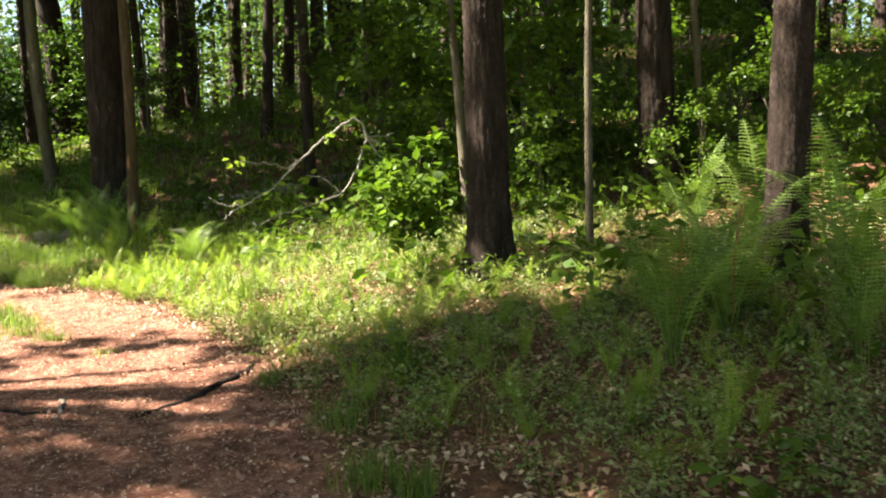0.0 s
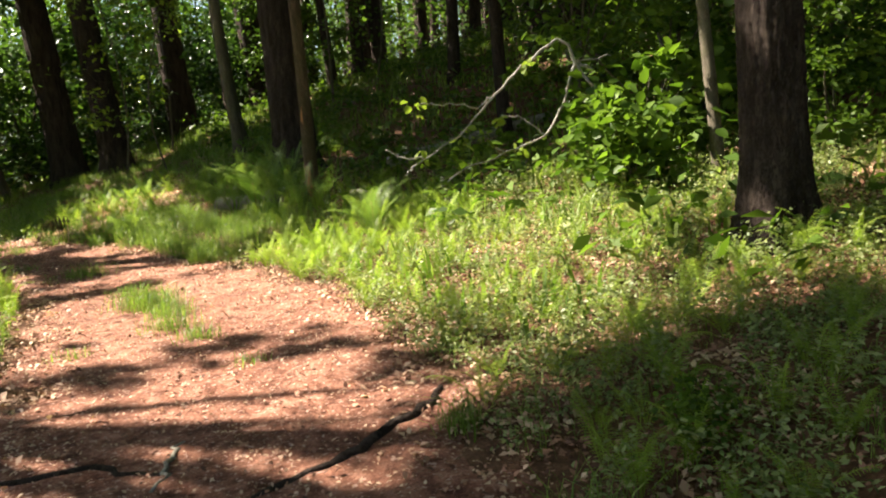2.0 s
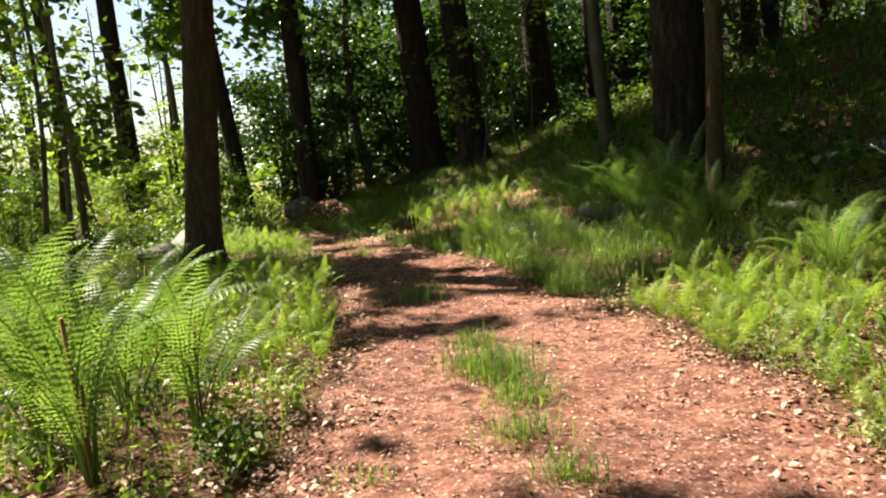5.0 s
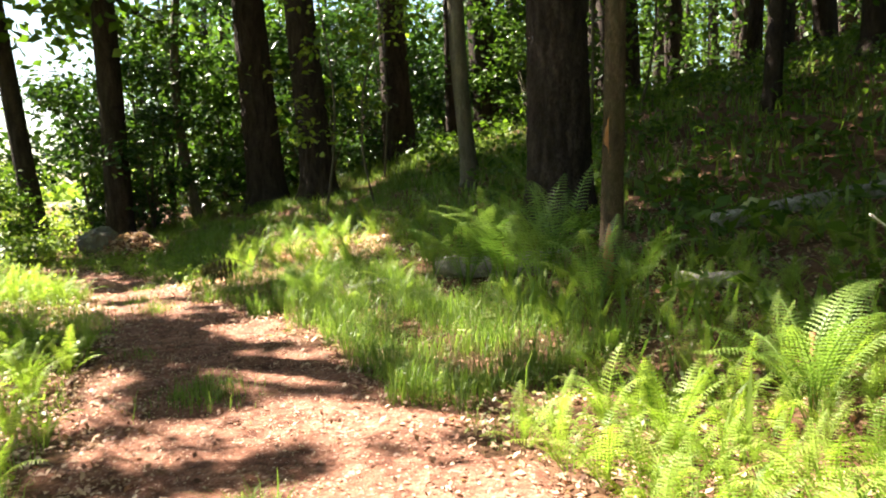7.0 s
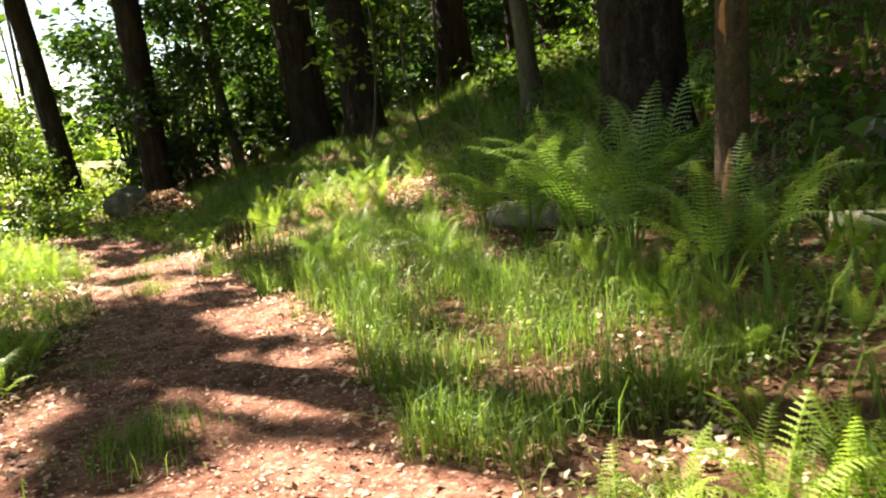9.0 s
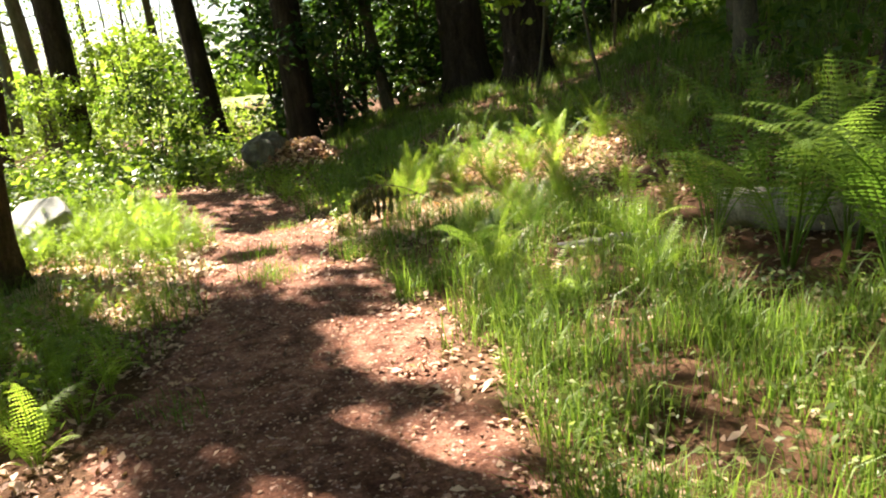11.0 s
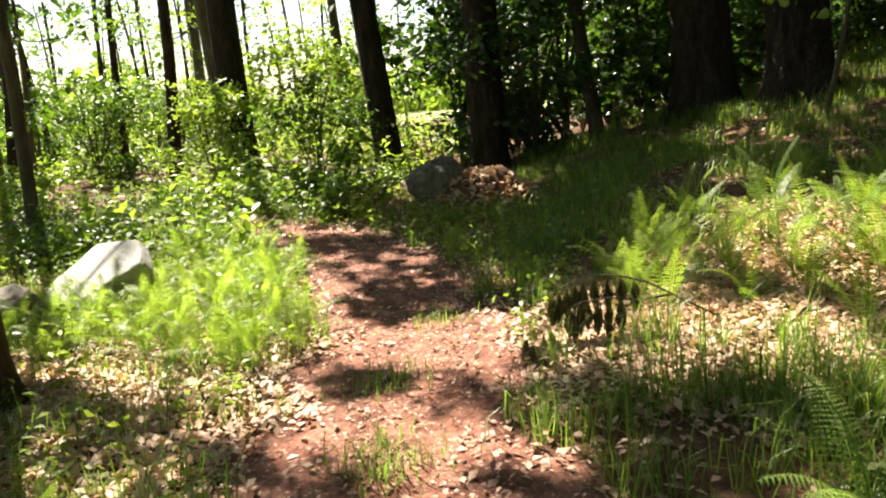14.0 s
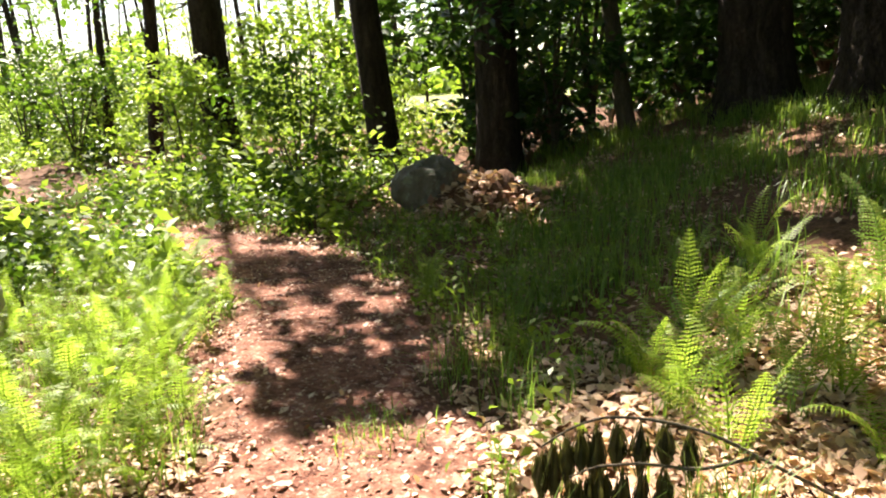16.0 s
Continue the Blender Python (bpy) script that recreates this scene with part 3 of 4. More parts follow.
GREY = stone_material("weathered_stone", (0.06, 0.05, 0.036), (0.2, 0.17, 0.125))
SLAB_EDGE = [(-0.33, -0.1), (-0.22, 0.26), (0.14, 0.29), (0.34, 0.06), (0.0, -0.34), (-0.26, -0.32)]
slab = new("rock", rock_mesh("rock", [(u, v, 0) for u, v in SLAB_EDGE] + [(u * 0.95, v + 0.03, -0.13) for u, v in SLAB_EDGE] + [(-0.15, -0.2, -0.34), (0.1, -0.1, -0.34), (0, 0.2, -0.45)], 5, STONE, 0.014))
slab.matrix_world = pose(-4.2, 13.7, float(land(-4.2, 13.7)) + 0.31, 35, -4, -10) @ Matrix.Diagonal((1.22, 1.05, 1, 1))
tagged(slab, "pale tilted granite slab among sunlit ferns", "rock")
low_rock = new("rock", rock_mesh("rock", block_corners((0.46, 0.32, 0.26), 8), 8, GREY))
low_rock.matrix_world = pose(-4.55, 13.1, float(land(-4.55, 13.1)) + 0.08, 0, 0, 40)
tagged(low_rock, "low brown stone half buried in leaf litter", "rock")
boulder = new("boulder", rock_mesh("boulder", block_corners((0.36, 0.36, 0.34), 15, 44), 11, GREY, 0.07))
boulder.matrix_world = pose(-3.1, 17.85, float(land(-3.1, 17.85)) + 0.26, 0, 0, 10)
tagged(boulder, "rounded grey boulder at the foot of the bank", "boulder")


def build_heap():
    """A mound of earth and dead leaves beside the boulder."""
    r = np.random.default_rng(5)
    n = 15
    u, a = np.meshgrid(np.linspace(0, 1, n), np.linspace(0, 2 * np.pi, 28, endpoint=False), indexing="ij")
    x, y = u * np.cos(a) * 0.75, u * np.sin(a) * 0.6
    z = 0.42 * (1 - u**2) ** 1.3 * (1 + 0.25 * bumps(x, y, 0.5, 41)) - 0.05
    v = np.stack([x, y, z], -1).reshape(-1, 3)
    i, j = np.meshgrid(np.arange(n - 1), np.arange(28), indexing="ij")
    k = (j + 1) % 28
    f = np.stack([i * 28 + j, (i + 1) * 28 + j, (i + 1) * 28 + k, i * 28 + k], -1).reshape(-1, 4)
    base = new("leaf_mound", mesh_of("leaf_mound", v, f, [SOIL], True))
    base.location = on_land(-2.55, 17.75)
    u, a = np.sqrt(r.uniform(0, 1, 900)), r.uniform(0, 6.28, 900)
    x, y = u * np.cos(a) * 0.8, u * np.sin(a) * 0.65
    z = 0.42 * (1 - np.minimum(u, 1) ** 2) ** 1.3 - 0.02
    lv, lf = leaves(np.stack([x, y, z], -1), 0.09, r, 0.7, 0.6, 0.0)
    part("leaf_cover", mesh_of("leaf_cover", lv, lf, [LITTER]), base, "curled pale dead leaves")
    tagged(base, "mound of earth covered with dead leaves", "leaf heap")


build_heap()


def build_stump():
    """A low broken stub of pale rotten wood."""
    r = np.random.default_rng(21)
    base = new("stump")
    base.location = on_land(-0.86, 13.0, -0.02)
    for i in range(9):
        a = 2 * math.pi * i / 9 + r.uniform(-0.2, 0.2)
        h = 0.1 + r.uniform(-0.05, 0.06)
        wide = r.uniform(0.02, 0.035)
        o = np.array([0.075 * math.cos(a), 0.06 * math.sin(a), 0])
        v, f = tube([o - [0, 0, 0.08], o + [0, 0, h * 0.5], o * 0.9 + [r.normal(0, 0.01), 0, h]], [wide, wide * 0.9, wide * 0.25], 6, 0.3, 40 + i)
        part("splinter", mesh_of("splinter", v, f, [ROT]), base)
    v, f = tube([(0, 0, -0.1), (0, 0, 0.03), (0.01, 0, 0.07)], [0.08, 0.075, 0.03], 10, 0.15, 3)
    part("core", mesh_of("core", v, f, [ROT], True), base, "crumbling yellow heartwood")
    tagged(base, "low stub of pale rotten wood at the trail's edge", "stump")


build_stump()


def build_bough():
    """A thin arched bough with withered needle tassels hanging from it."""
    r = np.random.default_rng(22)
    base = new("fallen_bough")
    base.location = on_land(-0.63, 13.15)
    o = np.array(base.location)
    ends = np.array(on_land(0.0, 13.35)) - o
    runs = [np.array([ends, (0.36, 0.12, 0.2), (0.25, 0.08, 0.27), (0.11, 0.04, 0.31), (-0.03, 0.02, 0.31), (-0.12, 0, 0.27), (-0.19, -0.03, 0.22)]),
            np.array([(0.36, 0.12, 0.2), (0.22, 0.0, 0.2), (0.08, -0.04, 0.22), (-0.04, -0.06, 0.2), (-0.1, -0.08, 0.17)])]
    for k, run in enumerate(runs):
        t, s = np.linspace(0, 1, 28), np.linspace(0, 1, len(run))
        line = np.column_stack([np.interp(t, s, run[:, i]) for i in range(3)])
        for _ in range(3):
            line[1:-1] = (line[:-2] + 2 * line[1:-1] + line[2:]) / 4
        v, f = tube(line, np.linspace(0.006, 0.0025, 28), 6, 0.08, k)
        part("twig", mesh_of("twig", v, f, [BARK_THIN], True), base, "thin brown twig")
        for u in np.linspace(0.4, 1.0, 9 - 2 * k):
            p = np.array([np.interp(u, t, line[:, i]) for i in range(3)])
            n, ln = 60, r.uniform(0.13, 0.22)
            a, q = r.uniform(0, 6.28, n), np.sqrt(r.uniform(0, 1, n)) * 0.024
            top = p + np.stack([0.006 * r.standard_normal(n), 0.006 * r.standard_normal(n), -0.3 * ln * r.uniform(0, 1, n)], -1)
            mid = top + np.stack([q * np.cos(a), q * np.sin(a), -0.45 * ln * r.uniform(0.7, 1.1, n)], -1)
            low = p + np.stack([0.4 * q * np.cos(a), 0.4 * q * np.sin(a), -ln * r.uniform(0.75, 1.1, n)], -1)
            side = np.stack([-np.sin(a), np.cos(a), 0 * a], -1) * 0.006
            v = np.stack([top, mid + side, low, mid - side], 1).reshape(-1, 3)
            i = np.arange(n)[:, None] * 4
            part("needle_tassel", mesh_of("needle_tassel", v, np.hstack([i, i + 1, i + 2, i + 3]), [NEEDLE_OLD]), base, "hanging olive-brown withered needles")
    tagged(base, "arched fallen bough with drooping withered needle tassels", "branch")


build_bough()


def lying_log(a, b, radius, seed, label, hollow=False):
    """A log between two places on the ground, its sawn or hollow end at the first."""
    a, b = np.array(a, float), np.array(b, float)
    base = new("fallen_log")
    t = np.linspace(0, 1, 24)
    xy = a + (b - a) * t[:, None]
    z = land(xy[:, 0], xy[:, 1])
    z = 0.35 * z + 0.65 * np.linspace(z[0], z[-1], len(t)) + radius * 0.85
    o = np.array([*a, z[0] - radius * 0.85])
    pts = np.column_stack([xy, z]) - o
    base.location = o
    v, f = tube(pts, radius * (1 + 0.05 * np.sin(t * 11 + seed)), 16, 0.05, seed, cap=not hollow)
    part("trunk", mesh_of("trunk", v, f, [LOGWOOD], True), base)
    way = pts[0] - pts[1]
    way /= np.linalg.norm(way)
    if hollow:
        # the broken rim and the rotted inside
        rim = [pts[0] - way * 0.3, pts[0] + way * 0.012, pts[0] + way * 0.02, pts[0] + way * 0.005, pts[0] - way * 0.34]
        v, f = tube(rim, radius * np.array([0.99, 0.97, 0.86, 0.72, 0.6]), 16, 0.04, seed + 1, cap=False)
        part("broken_rim", mesh_of("broken_rim", v, f, [ROT], True), base, "pale broken rim of the log")
        v, f = tube([pts[0] - way * 0.36, pts[0] - way * 0.3], [radius * 0.7, radius * 0.7], 16, 0, 1)
        part("hollow", mesh_of("hollow", v, f, [SOIL], True), base, "dark rotted hollow")
    else:
        v, f = tube([pts[0] - way * 0.02, pts[0] + way * 0.006], [radius * 0.93, radius * 0.9], 16, 0.03, seed + 1)
        part("cut_end", mesh_of("cut_end", v, f, [ROT], True), base, "sawn pale end grain")
    return tagged(base, label, "log")


def build_log():
    lying_log((2.96, 10.15), (1.85, 11.4), 0.115, 17, "thick fallen log with a hollow broken end in ferns", True)
    lying_log((3.74, 8.68), (3.36, 9.05), 0.065, 19, "short sunlit pale log lying on leaf litter")
    base = new("fallen_log")
    pts = np.array([[0, 0, 0.06], [1.6, -0.3, 0.08], [3.4, -0.9, 0.1]])
    base.location = on_land(4.6, 10.6)
    pts[:, 2] += np.array([float(land(4.6 + p[0], 10.6 + p[1])) for p in pts]) - base.location.z
    v, f = tube(pts, [0.11, 0.1, 0.07], 10, 0.05, 18)
    part("trunk", mesh_of("trunk", v, f, [LOGWOOD], True), base)
    tagged(base, "thin grey fallen log on the shaded bank", "log")


build_log()


def ground_rod(name, xy, radii, mat, label, category, seed, sunk=0.4, sides=7):
    xy = np.array(xy, float)
    t = np.linspace(0, 1, 4 * len(xy))
    src = np.linspace(0, 1, len(xy))
    x, y = np.interp(t, src, xy[:, 0]), np.interp(t, src, xy[:, 1])
    rad = np.interp(t, np.linspace(0, 1, len(radii)), radii)
    r = np.random.default_rng(seed)
    x, y = x + 0.012 * r.standard_normal(len(t)), y + 0.012 * r.standard_normal(len(t))
    z = land(x, y) + 0.012 + rad * (1 - 2 * sunk)
    o = np.array([x[0], y[0], z[0]])
    v, f = tube(np.column_stack([x, y, z]) - o, rad, sides, 0.12, seed)
    ob = new(name, mesh_of(name, v, f, [mat], True))
    ob.location = o
    return tagged(ob, label, category)


ground_rod("root", [(1.35, 1.95), (1.24, 1.74), (0.95, 1.6), (0.7, 1.46), (0.45, 1.38), (0.2, 1.3)], [0.015, 0.03, 0.028, 0.024, 0.012], BARK,
           "dark gnarled tree root crossing the bare trail", "root", 1, 0.45)
ground_rod("root", [(-0.05, 1.75), (-0.36, 2.07), (-0.78, 2.15), (-1.2, 2.2)], [0.01, 0.018, 0.016, 0.01], BARK,
           "thin dark root in the bare trail", "root", 2, 0.4)
ground_rod("stick", [(0.03, 2.12), (-0.02, 1.9), (-0.14, 1.62)], [0.008, 0.013, 0.008], LOGWOOD, "short broken stick lying on the trail", "stick", 3, 0.0)
ground_rod("stick", [(0.85, 11.35), (1.2, 11.2), (1.5, 11.1)], [0.02, 0.03, 0.02], DEAD, "pale broken branch lying in grass", "stick", 4, -0.6)


# ---- the dead branch that hangs over the ferns ----
def build_branch():
    base = new("dead_branch")
    base.location = (5.4, 5.6, float(land(5.4, 5.6)))
    o = np.array(base.location)
    runs = [
        [(5.4, 5.62, 0.55), (5.3, 5.66, 1.6), (4.95, 5.79, 2.33), (4.5, 5.95, 2.0), (4.17, 6.09, 1.7), (3.79, 6.18, 1.3), (3.34, 6.28, 1.07), (3.1, 6.38, 1.12), (2.95, 6.44, 1.21)],
        [(5.3, 5.66, 1.9), (5.09, 5.72, 2.03), (4.93, 5.75, 1.58), (4.68, 5.79, 1.2), (4.2, 5.95, 1.05), (3.71, 6.1, 0.9), (3.48, 6.2, 0.74)],
        [(4.17, 6.09, 1.7), (3.96, 6.09, 1.6), (3.6, 6.2, 1.66), (3.32, 6.29, 1.68)],
        [(3.34, 6.28, 1.07), (3.2, 6.32, 0.98), (3.1, 6.3, 0.9)],
        [(4.68, 5.79, 1.2), (4.45, 5.9, 1.42), (4.2, 5.95, 1.5)],
        [(5.09, 5.72, 2.03), (5.3, 5.64, 2.02), (5.5, 5.6, 2.05)],
        [(4.2, 5.95, 1.05), (4.0, 6.0, 1.25)],
    ]
    r = np.random.default_rng(4)
    for k, run in enumerate(runs):
        run = np.array(run)
        t, s = np.linspace(0, 1, 4 * len(run)), np.linspace(0, 1, len(run))
        line = np.column_stack([np.interp(t, s, run[:, i]) for i in range(3)]) + 0.012 * r.standard_normal((len(t), 3))
        thick = 0.022 if k < 2 else 0.011
        v, f = tube(line - o, np.linspace(thick, 0.006, len(t)), 6, 0.08, k)
        part("twig", mesh_of("twig", v, f, [DEAD], True), base)
    spots = np.array([(3.32, 6.29, 1.68), (3.8, 6.15, 1.25), (3.34, 6.28, 1.1), (4.2, 5.95, 1.5), (4.0, 6.0, 1.25), (4.4, 5.9, 1.1), (3.5, 6.2, 0.75), (4.6, 5.9, 2.05)])
    c = np.repeat(spots, 7, 0) + 0.05 * r.standard_normal((len(spots) * 7, 3)) - o
    for k in range(len(c)):
        part("leaf", mesh_of("leaf", *ovate_leaves(c[k : k + 1], 0.12, r, 0.6, 0.6), [LEAF_LIGHT]), base, "fresh yellow-green leaf")
    tagged(base, "bare grey branch arching low with few leaves", "branch")


build_branch()


# ---- ferns ----
def frond_mesh(name, length, pairs, seed, arch=0.9, wide=0.14, lobed=True, mat=FERN, rise=75, segs=5, jitter=1.0, start=0.16):
    """An arching stalk with tapering toothed leaflets in pairs."""
    r = np.random.default_rng(seed)
    s = np.linspace(0, 1, 22)
    ang = radians(rise) - arch * s**1.6 * 1.5
    step = length / 21
    px, pz = np.r_[0, np.cumsum(np.cos(ang[:-1]) * step)], np.r_[0, np.cumsum(np.sin(ang[:-1]) * step)]
    py = 0.03 * length * np.sin(s * 3 + r.uniform(0, 6))
    stalk = np.column_stack([px, py, pz])
    pieces = [tube(stalk, np.linspace(0.006, 0.0015, 22) * (0.6 + length * 0.5), 4, 0, 1, cap=False)]
    for k in range(pairs):
        u = start + (0.98 - start) * k / (pairs - 1)
        p = np.array([np.interp(u, s, stalk[:, i]) for i in range(3)])
        a = np.interp(u, s, ang)
        fwd = np.array([math.cos(a), 0, math.sin(a)])
        up = np.array([-math.sin(a), 0, math.cos(a)])
        q = (u - start) / (1 - start)
        ln = wide * length * (1.12 + jitter * r.uniform(-0.12, 0.12)) * (min(1, 0.35 + 2.6 * q) if q < 0.25 else 1.0) * (1 - q) ** 0.62 + 0.006
        w = 0.4 * length * (0.98 - start) / pairs
        for side in (-1, 1):
            out = np.array([0, side, 0]) * 0.9 + fwd * (0.42 + jitter * r.uniform(-0.12, 0.14)) + up * (-0.06 + jitter * r.uniform(-0.22, 0.2))
            out /= np.linalg.norm(out)
            droop = np.array([0, 0, -1.0])
            if lobed:
                m = segs
                t = np.linspace(0, 1, m + 1)
                mid = p + out * ln * t[:, None] + droop * ln * 0.22 * (t**2)[:, None]
                for j in range(m):
                    a0, a1 = mid[j], mid[j + 1]
                    ww = w * (1 - 0.75 * t[j])
                    c = a0 * 0.35 + a1 * 0.65
                    quad = np.array([a0, c + fwd * ww, a1, c - fwd * ww])
                    pieces.append((quad, np.array([[0, 1, 2, 3]])))
            else:
                tip = p + out * ln + droop * ln * 0.2
                c = p + out * ln * 0.4
                pieces.append((np.array([p, c + fwd * w * 1.05 + up * 0.004, tip, c - fwd * w * 1.05 + up * 0.004]), np.array([[0, 1, 2, 3]])))
    return mesh_of(name, *joined(pieces), [mat])


FROND_TALL = [frond_mesh("frond", 1.05, 26, k, 0.5 + 0.2 * k, 0.15, True, FERN_TALL, 82, 5, 0.3, 0.27) for k in range(4)]
FROND_MID = [frond_mesh("frond", 0.6, 22, 10 + k, 0.35 + 0.3 * k, 0.17, True, rise=80, segs=4, jitter=0.7) for k in range(4)]
STEM, sn, sl, sb = material("old_fern_stalk")
sl.new(ramp(sn, sl, coords(sn, sl, 30).outputs[0], [(0.3, (0.16, 0.07, 0.025)), (0.7, (0.35, 0.17, 0.06))]).outputs[0], sb.inputs["Base Color"])
sb.inputs["Roughness"].default_value = 0.8


def fern(x, y, size, fronds, meshes, seed, label, spread=28, stalks=0, group="ferns"):
    r = np.random.default_rng(seed)
    base = new("fern")
    base.location = on_land(x, y, -0.01)
    for k in range(fronds):
        turn = 360 * k / fronds + r.uniform(-22, 22)
        ob = new("frond", meshes[int(r.integers(len(meshes)))])
        ob.parent = base
        s = size * r.uniform(0.72, 1.12)
        ob.matrix_basis = pose(0.02 * math.cos(radians(turn)), 0.02 * math.sin(radians(turn)), 0, 0, r.uniform(-0.5, 0.7) * spread, turn) @ Matrix.Diagonal((s, s, s, 1))
    for k in range(stalks):
        h = size * r.uniform(0.45, 0.75)
        lean = r.uniform(-0.12, 0.12, 2)
        v, f = tube([(0.04 * lean[0] * 10, 0.04 * lean[1] * 10, 0), (lean[0] * h * 0.5, lean[1] * h * 0.5, h * 0.6), (lean[0] * h, lean[1] * h, h)], [0.008, 0.009, 0.012], 5, 0.1, k)
        part("stalk", mesh_of("stalk", v, f, [STEM]), base, "stiff brown old stalk")
    return tagged(base, label, "fern", group)


# tall ferns: x, y, size, fronds, old stalks
TALL_START = [(2.66, -1.0, 1.08, 11, 1), (3.18, -1.05, 1.15, 11, 1), (3.7, -1.7, 1.05, 9, 0), (3.75, -0.6, 1.1, 10, 1), (4.2, -1.3, 1.15, 10, 0), (4.9, -0.3, 1.1, 9, 0),
    (5.2, 0.5, 1.0, 8, 0), (3.1, -1.9, 0.9, 8, 0)]
TALL_VERGE = [(-1.38, 5.02, 1.0, 8, 2), (-1.75, 4.55, 1.1, 11, 2), (-2.35, 5.2, 1.25, 11, 1), (-1.95, 5.5, 1.2, 11, 0), (-2.7, 6.1, 1.22, 10, 1), (-2.1, 6.5, 0.95, 8, 1),
    (-2.9, 4.9, 1.28, 10, 0), (-3.3, 6.8, 1.2, 9, 0), (-2.6, 7.5, 0.95, 8, 1)]
TALL_BANK = [(2.35, 9.5, 1.12, 10, 0), (1.95, 10.6, 1.15, 10, 0), (2.75, 10.2, 1.25, 9, 0), (2.5, 8.6, 0.85, 8, 0), (2.2, 10.0, 1.15, 10, 1), (2.25, 10.6, 1.0, 9, 0), (1.7, 11.1, 0.95, 9, 0), (2.85, 8.75, 0.8, 7, 0),
    (0.33, 11.5, 0.55, 7, 0), (0.68, 11.6, 0.6, 7, 0), (0.95, 12.2, 0.6, 7, 0), (2.7, 6.45, 0.75, 11, 0), (3.05, 6.8, 0.6, 7, 0), (-0.47, 13.95, 0.52, 6, 0),
    (-0.15, 13.8, 0.55, 6, 0), (0.2, 14.6, 0.6, 7, 0), (0.28, 14.1, 0.55, 6, 0), (-0.5, 14.4, 0.5, 6, 0), (0.6, 14.2, 0.55, 6, 0), (0.95, 13.9, 0.55, 6, 0)]
TALL = TALL_START + TALL_VERGE + TALL_BANK
for k, (x, y, s, n, st) in enumerate(TALL):
    fern(x, y, s, n, FROND_TALL, 700 + k, "tall arching green fern with toothed fronds", 26, st, "tall ferns")
v, f = tube([(0, 0, 0), (0.01, 0, 0.2), (0.015, 0.01, 0.4)], [0.006, 0.008, 0.013], 6, 0.25, 9)
spike = new("fern_spike", mesh_of("fern_spike", v, f, [STEM], True))
spike.location = on_land(2.75, 6.53)
tagged(spike, "upright rust-brown dead fern spike", "fern spike")


def spread_in(r, count, box, mask):
    x, y = r.uniform(box[0], box[1], count), r.uniform(box[2], box[3], count)
    keep = mask(x, y) > r.uniform(0, 1, count)
    return x[keep], y[keep]


def apart_by(x, y, gap):
    out = []
    for p in zip(x, y):
        if all((p[0] - q[0]) ** 2 + (p[1] - q[1]) ** 2 > gap * gap for q in out):
            out.append(p)
    return out


# beds of low ferns: box, tries, gap, size, label
BEDS = [
    ((1.4, 3.5, 5.3, 7.1), 420, 0.17, 0.7, "low bright green fern in a sunlit bed"),
    ((-2.9, -0.95, 6.0, 10.6), 160, 0.26, 0.75, "low green fern at the trail's edge"),
    ((-4.3, -2.05, 12.7, 15.6), 640, 0.155, 0.66, "feathery light green fern in the sun"),
    ((-0.7, 1.4, 13.5, 15.6), 70, 0.27, 0.7, "light green fern on the leafy bank"),
    ((-6.8, -4.0, 15.0, 16.6), 120, 0.24, 0.7, "feathery light green fern by the trail's bend"),
    ((0.4, 3.6, 10.4, 14.0), 60, 0.36, 0.7, "green fern on the shaded bank"),
    ((-3.0, -1.7, 9.9, 11.4), 20, 0.4, 0.6, "small green fern in the shade of an oak"),
    ((1.7, 4.6, 2.0, 5.2), 190, 0.2, 0.5, "small fern among low herbs"),
    ((1.4, 4.4, -1.9, 1.9), 240, 0.2, 0.55, "small dark fern among low herbs"),
    ((2.1, 5.6, 7.2, 9.8), 190, 0.22, 0.6, "green fern in the shade below the log"),
]
def fern_carpet(places, meshes, seed, label):
    """The ferns of a bed past those that stand apart, too many to count, in one mesh."""
    r = np.random.default_rng(seed)
    store = []
    for me in meshes:
        co = np.empty(len(me.vertices) * 3, np.float32)
        me.vertices.foreach_get("co", co)
        ids = np.empty(len(me.loops), np.int32)
        me.loops.foreach_get("vertex_index", ids)
        store.append((co.reshape(-1, 3), ids.reshape(-1, 4)))
    pieces = []
    for x, y, size in places:
        n = int(r.integers(5, 9))
        for k in range(n):
            v, f = store[int(r.integers(len(store)))]
            m = np.array(pose(x, y, float(land(x, y)) - 0.01, 0, r.uniform(-20, 28), 360 * k / n + r.uniform(-22, 22)))
            pieces.append((v * size * r.uniform(0.72, 1.12) @ m[:3, :3].T + m[:3, 3], f))
    ob = new("fern_carpet", mesh_of("fern_carpet", *joined(pieces), [FERN_MASS]))
    tagged(ob, label, "ferns", kind="stuff")


FERN_MASS = leaf_material("fern_mass_green", (0.2, 0.29, 0.045), (0.38, 0.48, 0.11), 0.5, 0.5)
for k, (box, tries, gap, size, label) in enumerate(BEDS):
    r = np.random.default_rng(60 + k)
    x, y = spread_in(r, tries, box, lambda x, y: (off_trail(x, y) > 0.12) * 1.0)
    spots = sorted(apart_by(x, y, gap), key=lambda p: float(off_trail(*p)))
    for j, (px, py) in enumerate(spots[:32]):
        fern(px, py, size * r.uniform(0.75, 1.15), int(r.integers(6, 10)), FROND_MID, 1000 * k + j, label, 40, 0, "low ferns")
    if len(spots) > 32:
        fern_carpet([(px, py, size * r.uniform(0.75, 1.15)) for px, py in spots[32:]], FROND_MID, 300 + k, label.replace("fern", "ferns", 1) + ", growing close together")


